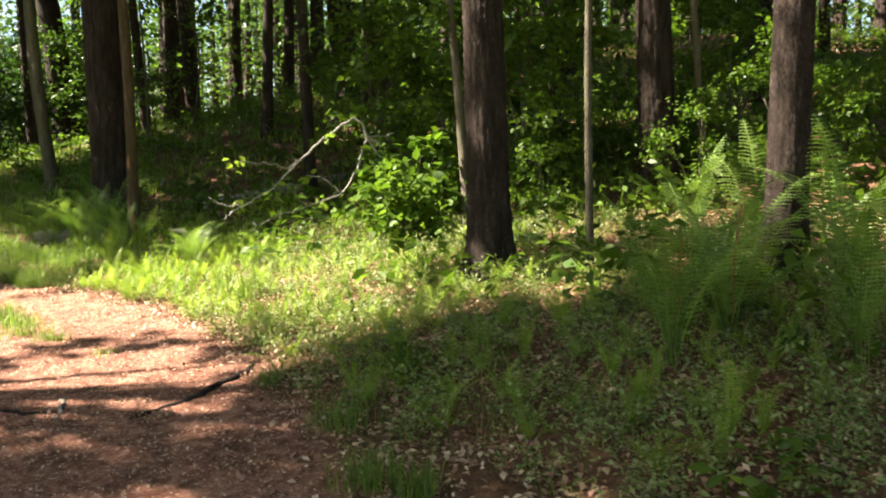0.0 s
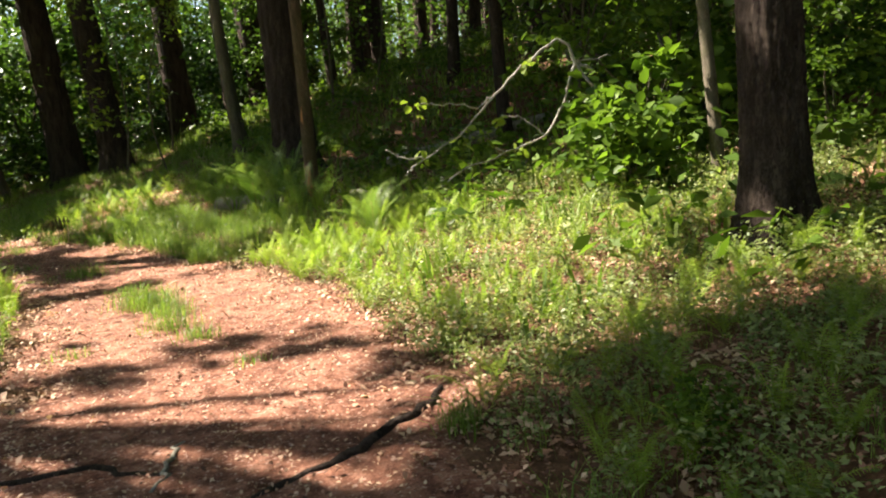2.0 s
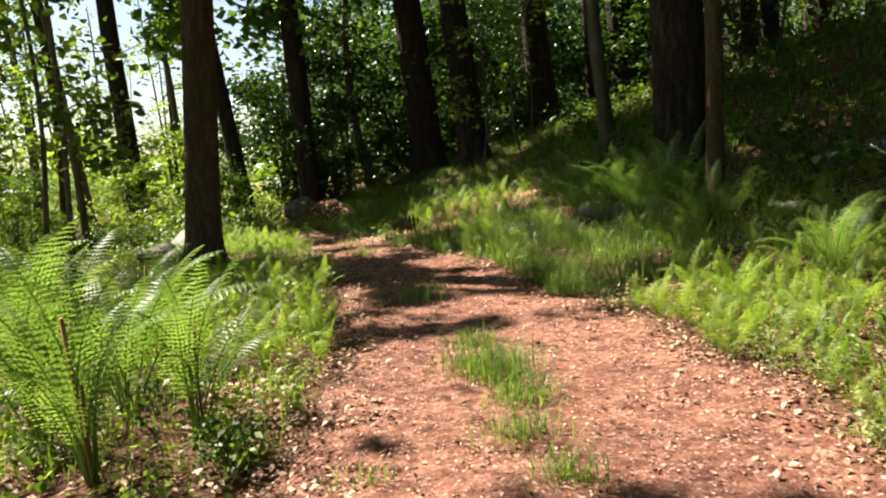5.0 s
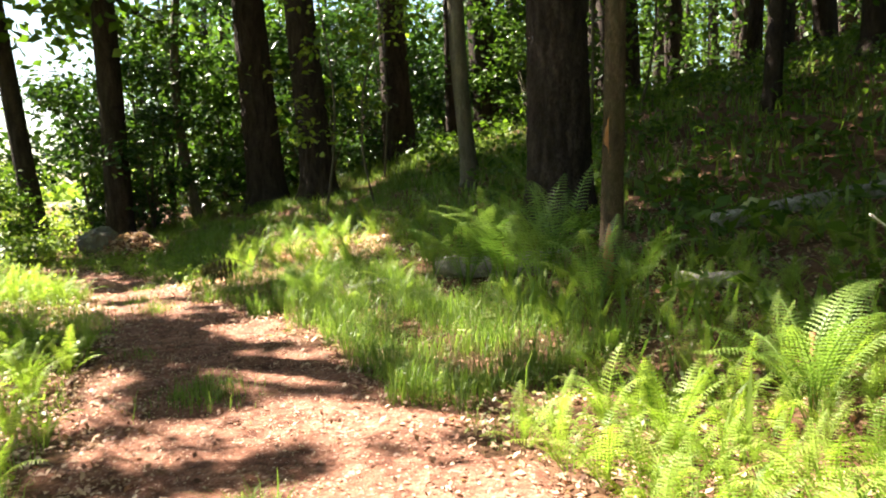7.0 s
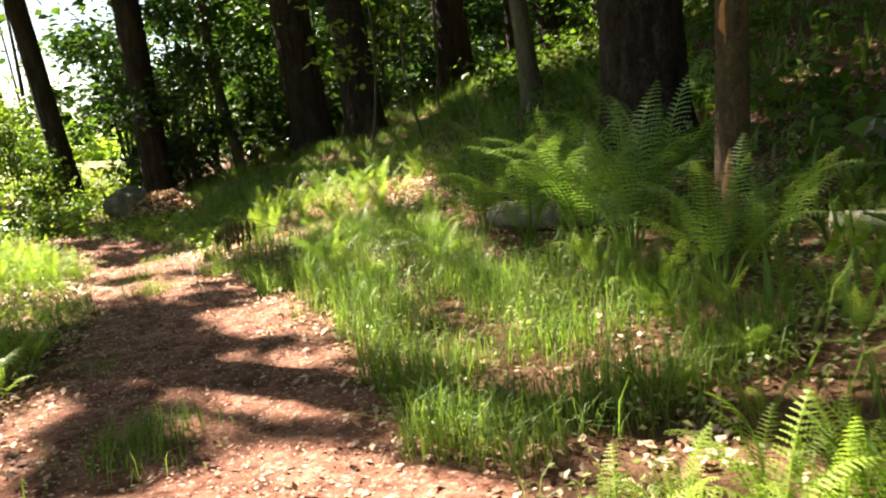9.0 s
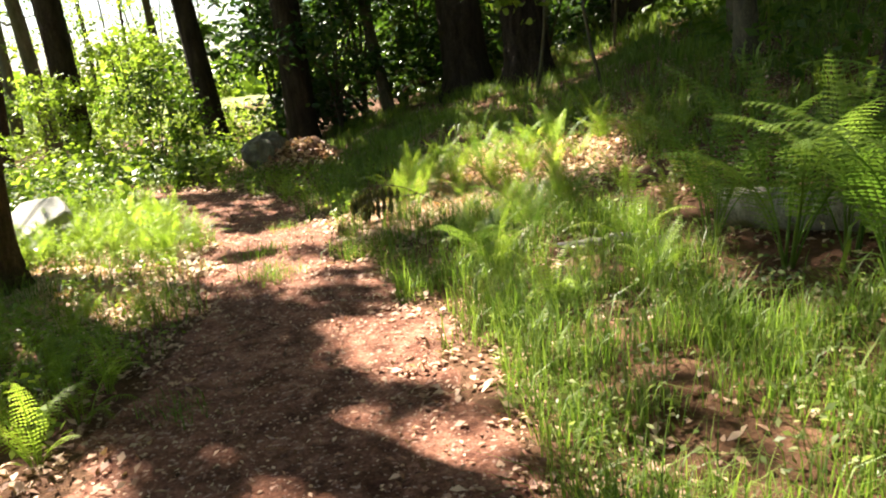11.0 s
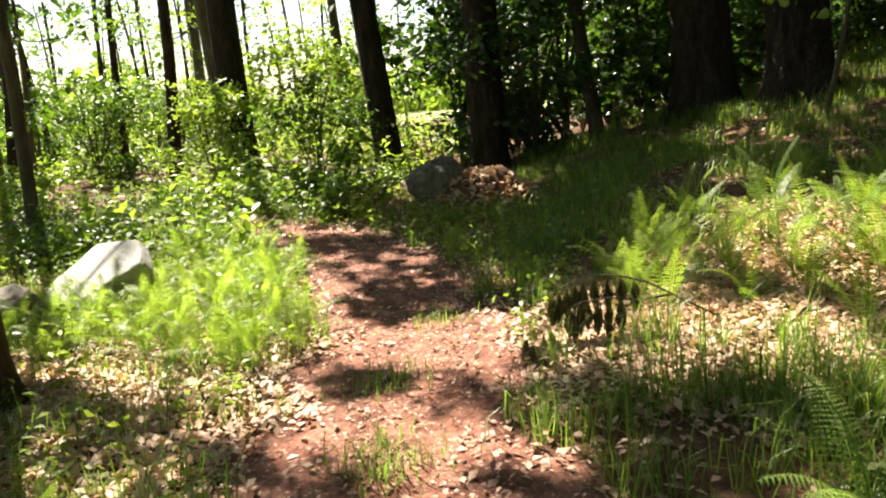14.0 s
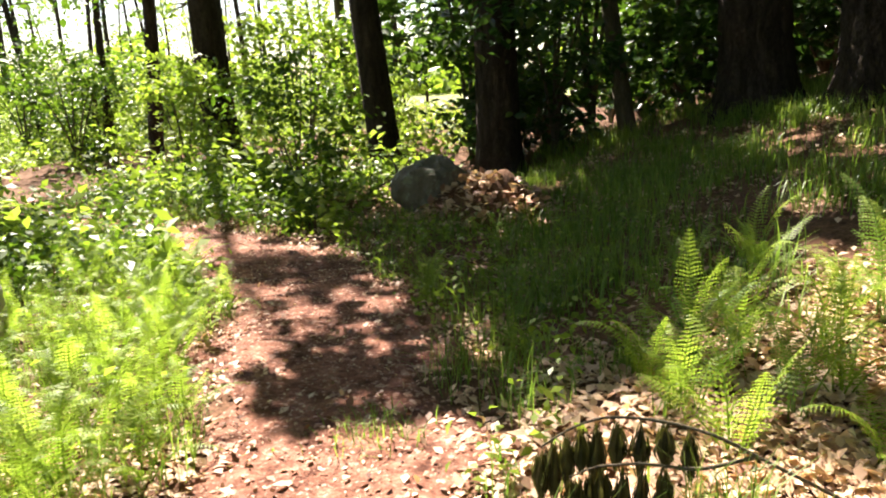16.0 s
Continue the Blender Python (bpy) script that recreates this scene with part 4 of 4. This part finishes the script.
# ---- grass, herbs and litter ----
def blades(x, y, height, r, width=0.0024, bend=0.9):
    n = len(x)
    h = height * r.uniform(0.5, 1.3, n)
    a = r.uniform(0, 2 * np.pi, n)
    d = np.stack([np.cos(a), np.sin(a), 0 * a], -1)
    s = np.stack([-np.sin(a), np.cos(a), 0 * a], -1) * (width * r.uniform(0.6, 1.5, n))[:, None]
    o = np.stack([x, y, land(x, y) - 0.01], -1)
    b = bend * r.uniform(0.2, 1.3, n)
    up = np.array([0, 0, 1.0])
    m = o + up * (0.55 * h)[:, None] + d * (0.22 * b * h)[:, None]
    t = o + up * (h * (1 - 0.35 * b))[:, None] + d * (0.8 * b * h)[:, None]
    v = np.stack([o - s, o + s, m + s * 0.8, m - s * 0.8, t + s * 0.1, t - s * 0.1], 1).reshape(-1, 3)
    i = np.arange(n)[:, None] * 6
    return v, np.vstack([np.hstack([i, i + 1, i + 2, i + 3]), np.hstack([i + 3, i + 2, i + 4, i + 5])])


def grass_field(label, box, tries, height, mask, seed, width=0.0024, mat=GRASS):
    r = np.random.default_rng(seed)
    x, y = spread_in(r, tries, box, mask)
    ob = new("grass", mesh_of("grass", *blades(x, y, height, r, width), [mat]))
    return tagged(ob, label, "grass", kind="stuff")


def tufted(x, y, size, seed, low=0.0):
    return np.clip(bumps(x, y, size, seed) * 0.9 + 0.35 + low, 0, 1)


grass_field("long green grass along the trail's edge", (-1.0, 2.6, 7.6, 13.2), 62000, 0.28,
            lambda x, y: (off_trail(x, y) > 0.02) * (x < trail_mid(y) + trail_half(y) + 1.7) * (np.hypot((x + 0.1) / 1.2, y - 13.5) > np.where(bumps(x, y, 0.4, 32) > 0.35, 0.3, 0.8)) * (x < 2.6) * tufted(x, y, 0.9, 71, 0.05), 81)
grass_field("dark green grass on the shaded bank", (-3.2, 5.5, 12.8, 23), 80000, 0.24,
            lambda x, y: (off_trail(x, y) > 0.05) * (x > -1.1 - (y - 13.5) * 0.33) * tufted(x, y, 1.2, 72, 0.05) * (np.hypot(x + 0.75, y - 13.1) > 0.3) * (np.hypot((x - 0.3) / 1.3, y - 13.9) > np.where(bumps(x, y, 0.5, 31) > 0.5, 0.3, 1.1)), 82, 0.0035)
grass_field("sunlit green grass and weeds by the trail", (-7.5, -0.9, 4.5, 19), 76000, 0.25,
            lambda x, y: (off_trail(x, y) > 0.05) * tufted(x, y, 1.0, 73, 0.05), 83)
grass_field("short green grass on the woodland floor", (1.2, 6.5, -1.5, 8), 36000, 0.16,
            lambda x, y: (off_trail(x, y) > 0.05) * (np.hypot((x - 2.4) / 1.1, y - 6.3) > 0.95) * tufted(x, y, 0.8, 74, -0.15), 84)
grass_field("dim green grass on the wooded slope", (2, 26, 2, 50), 80000, 0.34, lambda x, y: tufted(x, y, 2.2, 75, 0.1), 85, 0.014)

CLUMPS = [(0.17, 5.86, 0.28, 420, 0.22), (0.33, 5.2, 0.2, 260, 0.2), (-0.28, 8.4, 0.3, 420, 0.18), (0.1, 6.5, 0.18, 200, 0.16), (1.2, 1.36, 0.12, 110, 0.2), (0.25, 5.6, 0.2, 220, 0.26),
          (-1.54, 12.7, 0.25, 200, 0.12), (-1.6, 13.6, 0.2, 120, 0.12), (-0.75, 14.3, 0.14, 140, 0.22), (1.1, 0.2, 0.2, 130, 0.26), (0.6, 3.2, 0.12, 60, 0.1), (-0.95, 9.8, 0.15, 90, 0.12),
          (0.71, -0.63, 0.14, 190, 0.26), (0.84, -0.85, 0.12, 130, 0.2), (0.41, 4.15, 0.16, 160, 0.16), (0.28, 4.65, 0.2, 200, 0.2), (-1.2, 11.9, 0.22, 200, 0.16), (-0.45, 4.3, 0.15, 60, 0.12)]
for k, (x, y, rad, n, h) in enumerate(CLUMPS):
    r = np.random.default_rng(90 + k)
    gx, gy = x + rad * 0.5 * r.standard_normal(n), y + rad * 0.5 * r.standard_normal(n)
    v, f = blades(gx, gy, h, r, 0.0025, 0.9)
    o = np.array(on_land(x, y))
    ob = new("grass_tuft", mesh_of("grass_tuft", v - o, f, [GRASS]))
    ob.location = o
    tagged(ob, "small green grass tuft growing in the trail", "grass tuft", "grass tufts", "stuff")


def herb_field(label, box, tries, height, size, mask, seed, mat=HERB, per=9):
    """Low plants: a few leaves at several heights round each stem."""
    r = np.random.default_rng(seed)
    x, y = spread_in(r, tries, box, mask)
    n = len(x)
    h = height * r.uniform(0.35, 1.2, n)
    u = r.uniform(0.15, 1, (n, per))
    px = x[:, None] + 0.25 * h[:, None] * r.standard_normal((n, per)) * (0.4 + u)
    py = y[:, None] + 0.25 * h[:, None] * r.standard_normal((n, per)) * (0.4 + u)
    pz = land(x, y)[:, None] + h[:, None] * u
    ob = new("undergrowth", mesh_of("undergrowth", *leaves(np.stack([px, py, pz], -1).reshape(-1, 3), size, r, 0.6, 0.5, 0.1), [mat]))
    return tagged(ob, label, "undergrowth", kind="stuff")


herb_field("low leafy herbs over the woodland floor", (1.2, 6.0, -2.5, 6.6), 12500, 0.25, 0.032,
           lambda x, y: (off_trail(x, y) > 0.03) * (np.hypot((x - 2.4) / 1.1, y - 6.3) > 0.95) * tufted(x, y, 0.7, 76, 0.15), 101, HERB, 13)
herb_field("low leafy weeds beside the trail", (-6.5, -0.9, 4, 17), 5200, 0.28, 0.05,
           lambda x, y: (off_trail(x, y) > 0.05) * tufted(x, y, 0.9, 77, 0.0), 102, LEAF_LIGHT)
herb_field("low leafy plants on the bank", (0.3, 4.5, 6.5, 16), 3400, 0.22, 0.036,
           lambda x, y: (off_trail(x, y) > 0.1) * (np.hypot((x - 0.2) / 1.3, y - 13.7) > 0.9) * tufted(x, y, 0.8, 78, 0.0), 103)
herb_field("dim leafy ground cover under the trees", (3, 40, -12, 60), 26000, 0.55, 0.17, lambda x, y: tufted(x, y, 2.4, 79, 0.1), 104, LEAF, 8)
# sunlight on this floor is put into the pale leaf colour
herb_field("leafy thicket floor toward the marsh, coloured as if sunlit", (-26, -3.5, 15, 42), 12000, 0.7, 0.12,
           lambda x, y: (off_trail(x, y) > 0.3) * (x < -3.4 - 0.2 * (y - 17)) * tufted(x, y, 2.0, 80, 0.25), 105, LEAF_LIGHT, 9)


def litter_field(label, box, tries, size, mask, seed, mat=LITTER):
    r = np.random.default_rng(seed)
    x, y = spread_in(r, tries, box, mask)
    c = np.stack([x, y, land(x, y) + r.uniform(0.012, 0.03, len(x))], -1)
    ob = new("leaf_litter", mesh_of("leaf_litter", *leaves(c, size, r, 0.82, 0.6, -0.05), [mat]))
    return tagged(ob, label, "leaf litter", kind="stuff")


herb_field("leafy green weeds behind the pale slab", (-11, -4.2, 14.6, 20.5), 5200, 0.42, 0.07,
           lambda x, y: (off_trail(x, y) > 0.2) * tufted(x, y, 1.1, 68, 0.3), 106, LEAF, 10)
herb_field("leafy ground cover under the trees by the start", (-14, 9, -9, 6), 9000, 0.3, 0.09,
           lambda x, y: (off_trail(x, y) > 0.4) * ((x < -1.5) | (y < -2.0)) * tufted(x, y, 1.6, 69, 0.15), 107, LEAF, 9)
litter_field("small pale leaf scraps on the trail", (-6.5, 2.0, -1, 18), 95000, 0.022,
             lambda x, y: (off_trail(x, y) < 0.1) * (0.25 + 0.75 * tufted(x, y, 0.7, 61, 0.1)), 111)
litter_field("red-brown needles and broken leaves on the trail", (-6.5, 2.2, -1.5, 18), 65000, 0.034,
             lambda x, y: (off_trail(x, y) < 0.25) * np.clip(1.6 * tufted(x, y, 0.45, 64, 0.0) - 0.2, 0, 1), 115, DUFF)
litter_field("brown fallen leaves under the trees by the start", (-12, 8, -8, 6), 30000, 0.05,
             lambda x, y: (off_trail(x, y) > 0.2) * ((x < -1.5) | (y < -2.0)) * tufted(x, y, 1.1, 67, 0.1), 116)
litter_field("dry red-brown duff among the herbs", (1.2, 5.5, -2.0, 6.5), 42000, 0.036,
             lambda x, y: (off_trail(x, y) > -0.1) * tufted(x, y, 0.6, 66, 0.25), 117, DUFF)
# these drifts get the lightened leaf colour to look sunlit
litter_field("drifts of dry leaves on the sunny bank and verge, coloured paler for sunlight", (-4.8, 1.6, 10.8, 15.6), 110000, 0.05,
             lambda x, y: (off_trail(x, y) > -0.05) * np.clip(1.2 - np.minimum(np.hypot(x - 0.2, y - 13.7) / 1.4, np.hypot(x + 2.9, y - 12.1) / 1.3), 0, 1), 114, LITTER_SUNLIT)
litter_field("drifts of dry tan leaves at the trail's edge", (-6.5, 2.6, -1, 18), 80000, 0.046,
             lambda x, y: np.exp(-((off_trail(x, y) / 0.32) ** 2)) * tufted(x, y, 0.6, 62, 0.2), 112)
litter_field("dry tan leaves on the woodland floor", (-6.5, 6.5, -2.5, 21), 110000, 0.05,
             lambda x, y: (off_trail(x, y) > 0.1) * np.clip(tufted(x, y, 0.9, 63, 0.1) + 0.5 * (np.hypot(x, (y - 13.6) * 0.8) < 1.3), 0, 1), 113)


# ---- shrubs and the woods behind ----
def shrub_meshes(seed, height, radius, count, size, leaf, stems=6, z0=0.15, slim=0.55):
    r = np.random.default_rng(seed)
    pts, lumps = crown_points(r, count, radius, height * z0, height, 16)
    pieces = []
    for k in range(stems):
        c = lumps[k] * [0.9, 0.9, 1]
        t = np.linspace(0, 1, 6)[:, None]
        line = t * c + np.sin(t * 3) * 0.06 * r.standard_normal(3)
        line[:, :2] *= t**0.6
        pieces.append(tube(line - [0, 0, 0.05], np.linspace(0.018, 0.005, 6) * height * 0.6, 5, 0.05, seed + k, cap=False))
    return mesh_of("branchwork", *joined(pieces), [BARK_THIN], True), mesh_of("foliage", *ovate_leaves(pts, size, r, 0.6, slim), [leaf])


def shrub(x, y, meshes, label, turn=0.0, scale=1.0, group="shrubs", name="shrub"):
    base = new(name)
    part("branchwork", meshes[0], base)
    part("foliage", meshes[1], base)
    base.matrix_world = Matrix.Translation(on_land(x, y)) @ pose(0, 0, 0, 0, 0, turn) @ Matrix.Diagonal((scale, scale, scale, 1))
    return tagged(base, label, "shrub", group)


BIG_LEAF = shrub_meshes(1, 1.05, 0.72, 620, 0.12, LEAF, 7, 0.05, 0.75)
shrub(4.75, 4.35, BIG_LEAF, "leafy shrub with broad bright green leaves", 20, 1.0)
shrub(5.3, 4.8, BIG_LEAF, "leafy shrub with broad green leaves behind a pine", 150, 1.25)
UNDER = [shrub_meshes(20 + k, 3.2, 1.3, 2000, 0.13, LEAF, z0=0.06) for k in range(3)]
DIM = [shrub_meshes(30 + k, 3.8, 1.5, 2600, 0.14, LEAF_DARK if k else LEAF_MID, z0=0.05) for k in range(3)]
# sunlit brightness of these shrubs comes from the paler leaf colour
SUN_TONED = [shrub_meshes(40 + k, 2.6, 1.4, 2300, 0.12, LEAF_LIGHT if k else LEAF, z0=0.08) for k in range(3)]
for k, (x, y, s) in enumerate([(6.6, 6.2, 1.0), (7.6, 5.0, 1.1), (8.2, 7.4, 1.2), (9.6, 6.0, 1.1), (7.2, 8.6, 1.0), (10.5, 8.6, 1.2), (6.4, 3.4, 0.6), (8.0, 1.0, 0.6), (6.6, 1.3, 0.42), (7.0, -0.5, 0.5), (9.4, 2.5, 0.7), (10.2, 4.0, 0.8), (8.8, -0.8, 0.6), (11.5, 4.6, 1.2), (9.6, 11.5, 1.1), (12, 12.5, 1.2)]):
    shrub(x, y, UNDER[k % 3], "leafy green understory shrub on the bank", 67 * k, s)
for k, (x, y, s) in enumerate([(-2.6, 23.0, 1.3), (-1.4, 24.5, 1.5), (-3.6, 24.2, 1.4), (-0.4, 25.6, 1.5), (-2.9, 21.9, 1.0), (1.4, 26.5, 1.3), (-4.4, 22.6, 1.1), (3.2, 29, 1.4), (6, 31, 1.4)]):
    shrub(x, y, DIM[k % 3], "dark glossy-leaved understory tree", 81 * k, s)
shrub(-1.12, 4.6, BIG_LEAF, "low broad-leaved plant in the leaf litter", 40, 0.24)
shrub(3.5, -0.95, BIG_LEAF, "small seedling with bright broad leaves", 90, 0.3)
shrub(1.75, 0.4, BIG_LEAF, "low broad-leaved plant among herbs", 10, 0.25)
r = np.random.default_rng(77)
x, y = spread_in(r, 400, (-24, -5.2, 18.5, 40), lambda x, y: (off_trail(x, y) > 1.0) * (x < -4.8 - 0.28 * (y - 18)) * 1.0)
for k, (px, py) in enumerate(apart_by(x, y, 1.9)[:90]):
    shrub(px, py, SUN_TONED[k % 3], "thicket shrub by the marsh, sunlight put into its leaf colour", 53 * k, 0.55 + 0.5 * r.random())
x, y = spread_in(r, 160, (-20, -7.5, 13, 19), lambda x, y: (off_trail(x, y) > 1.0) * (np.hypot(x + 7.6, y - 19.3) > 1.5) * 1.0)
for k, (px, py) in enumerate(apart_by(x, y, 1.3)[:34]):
    shrub(px, py, SUN_TONED[k % 3], "thicket shrub by the marsh, sunlight put into its leaf colour", 53 * k, 0.3 + 0.3 * r.random())
# shade behind the pines is put into the darker leaves of these shrubs
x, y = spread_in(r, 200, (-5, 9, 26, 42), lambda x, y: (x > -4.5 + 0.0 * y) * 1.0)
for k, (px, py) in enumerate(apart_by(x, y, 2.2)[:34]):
    shrub(px, py, DIM[k % 3], "thicket shrub behind the pines, shade put into its leaf colour", 61 * k, 1.0 + 0.6 * r.random())
# thin trees between the trail and the marsh
x, y = spread_in(r, 300, (-40, -8.5, 19, 55), lambda x, y: (x < -7.5 - 0.25 * (y - 20)) * 1.0)
for k, (px, py) in enumerate(apart_by(x, y, 2.4)[:60]):
    sapling(px, py, r.uniform(0.09, 0.22), tuple(r.uniform(-0.08, 0.05, 2)), r.uniform(8, 13), 2000 + k, LEAF_LIGHT if k % 2 else LEAF, 520, 1.7, 2.0, BARK, 0.15,
            "thin marsh-edge tree with sparse leaves")


def far_woods():
    """Trunks and leaf masses of the wood beyond, too many to count."""
    r = np.random.default_rng(99)
    trunks, tops = [], []
    x, y = r.uniform(-30, 75, 1300), r.uniform(-25, 85, 1300)
    keep = (np.hypot(x - 2, y - 8) > 24) & (x > 2.5 - 0.42 * (y - 20)) & (x > -9)
    for px, py in list(zip(x[keep], y[keep]))[:420]:
        h = r.uniform(11, 17)
        z = float(land(px, py))
        lx, ly = r.uniform(-0.4, 0.4, 2)
        trunks.append(tube([(px, py, z - 0.3), (px + lx, py + ly, z + h * 0.5), (px + 2 * lx, py + ly, z + h)], np.array([0.5, 0.36, 0.12]) * r.uniform(0.25, 0.9), 6, 0.04, 1, cap=False))
        n = 520
        c = np.stack([px + 1.7 * r.standard_normal(n), py + 1.7 * r.standard_normal(n), z + h * r.uniform(0.05, 1.0, n) ** 0.8], -1)
        tops.append(c)
    ob = new("far_woods", mesh_of("far_woods", *joined(trunks), [BARK], True))
    # foliage coloured darker to stand for the wood's shade
    part("far_foliage", mesh_of("far_foliage", *leaves(np.vstack(tops), 0.34, r, 0.5, 0.7), [LEAF_MID]), ob)
    tagged(ob, "dense shady wood of distant trunks and foliage", "woods", kind="stuff")
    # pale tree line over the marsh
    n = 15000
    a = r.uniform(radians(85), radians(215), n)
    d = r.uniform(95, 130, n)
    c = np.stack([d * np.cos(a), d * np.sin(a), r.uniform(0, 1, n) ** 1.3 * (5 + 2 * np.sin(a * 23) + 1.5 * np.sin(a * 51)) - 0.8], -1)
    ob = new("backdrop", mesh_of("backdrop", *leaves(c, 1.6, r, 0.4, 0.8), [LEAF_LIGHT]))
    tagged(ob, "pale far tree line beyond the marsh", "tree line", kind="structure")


far_woods()


# ---- torn bark on the slim tree ----
def bark_scar(tree_x, tree_y, radius, turn, z0, z1, half):
    tear, n, l, b = material("torn_bark")
    l.new(ramp(n, l, coords(n, l, 25, 6, 0.7, stretch=(1, 1, 0.2)).outputs[0], [(0.3, (0.16, 0.06, 0.02)), (0.7, (0.42, 0.19, 0.07))]).outputs[0], b.inputs["Base Color"])
    b.inputs["Roughness"].default_value = 0.85
    r = np.random.default_rng(8)
    rows, cols = 12, 5
    v = []
    for i in range(rows):
        z = z0 + (z1 - z0) * i / (rows - 1)
        w = half * math.sin(math.pi * (0.08 + 0.84 * i / (rows - 1))) * r.uniform(0.7, 1.2)
        for j in range(cols):
            a = turn + w * (2 * j / (cols - 1) - 1)
            k = radius * (1 + 0.25 * math.exp(-z / 0.28)) + (0.012 if 0 < j < cols - 1 else -0.01)
            v.append((k * math.cos(a), k * math.sin(a), z))
    f = [[i * cols + j, i * cols + j + 1, (i + 1) * cols + j + 1, (i + 1) * cols + j] for i in range(rows - 1) for j in range(cols - 1)]
    return mesh_of("bark_scar", v, f, [tear], True)


slim = min((o for o in scene.objects if o.name.startswith("sapling") and not o.parent), key=lambda o: (o.location.xy - Vector((2.98, 9.3))).length)
for z0, z1, turn in ((0.12, 0.62, -2.0), (1.15, 1.5, -1.9)):
    part("bark_scar", bark_scar(2.98, 9.3, 0.1, turn, z0, z1, 0.55), slim, "torn orange-brown bark")
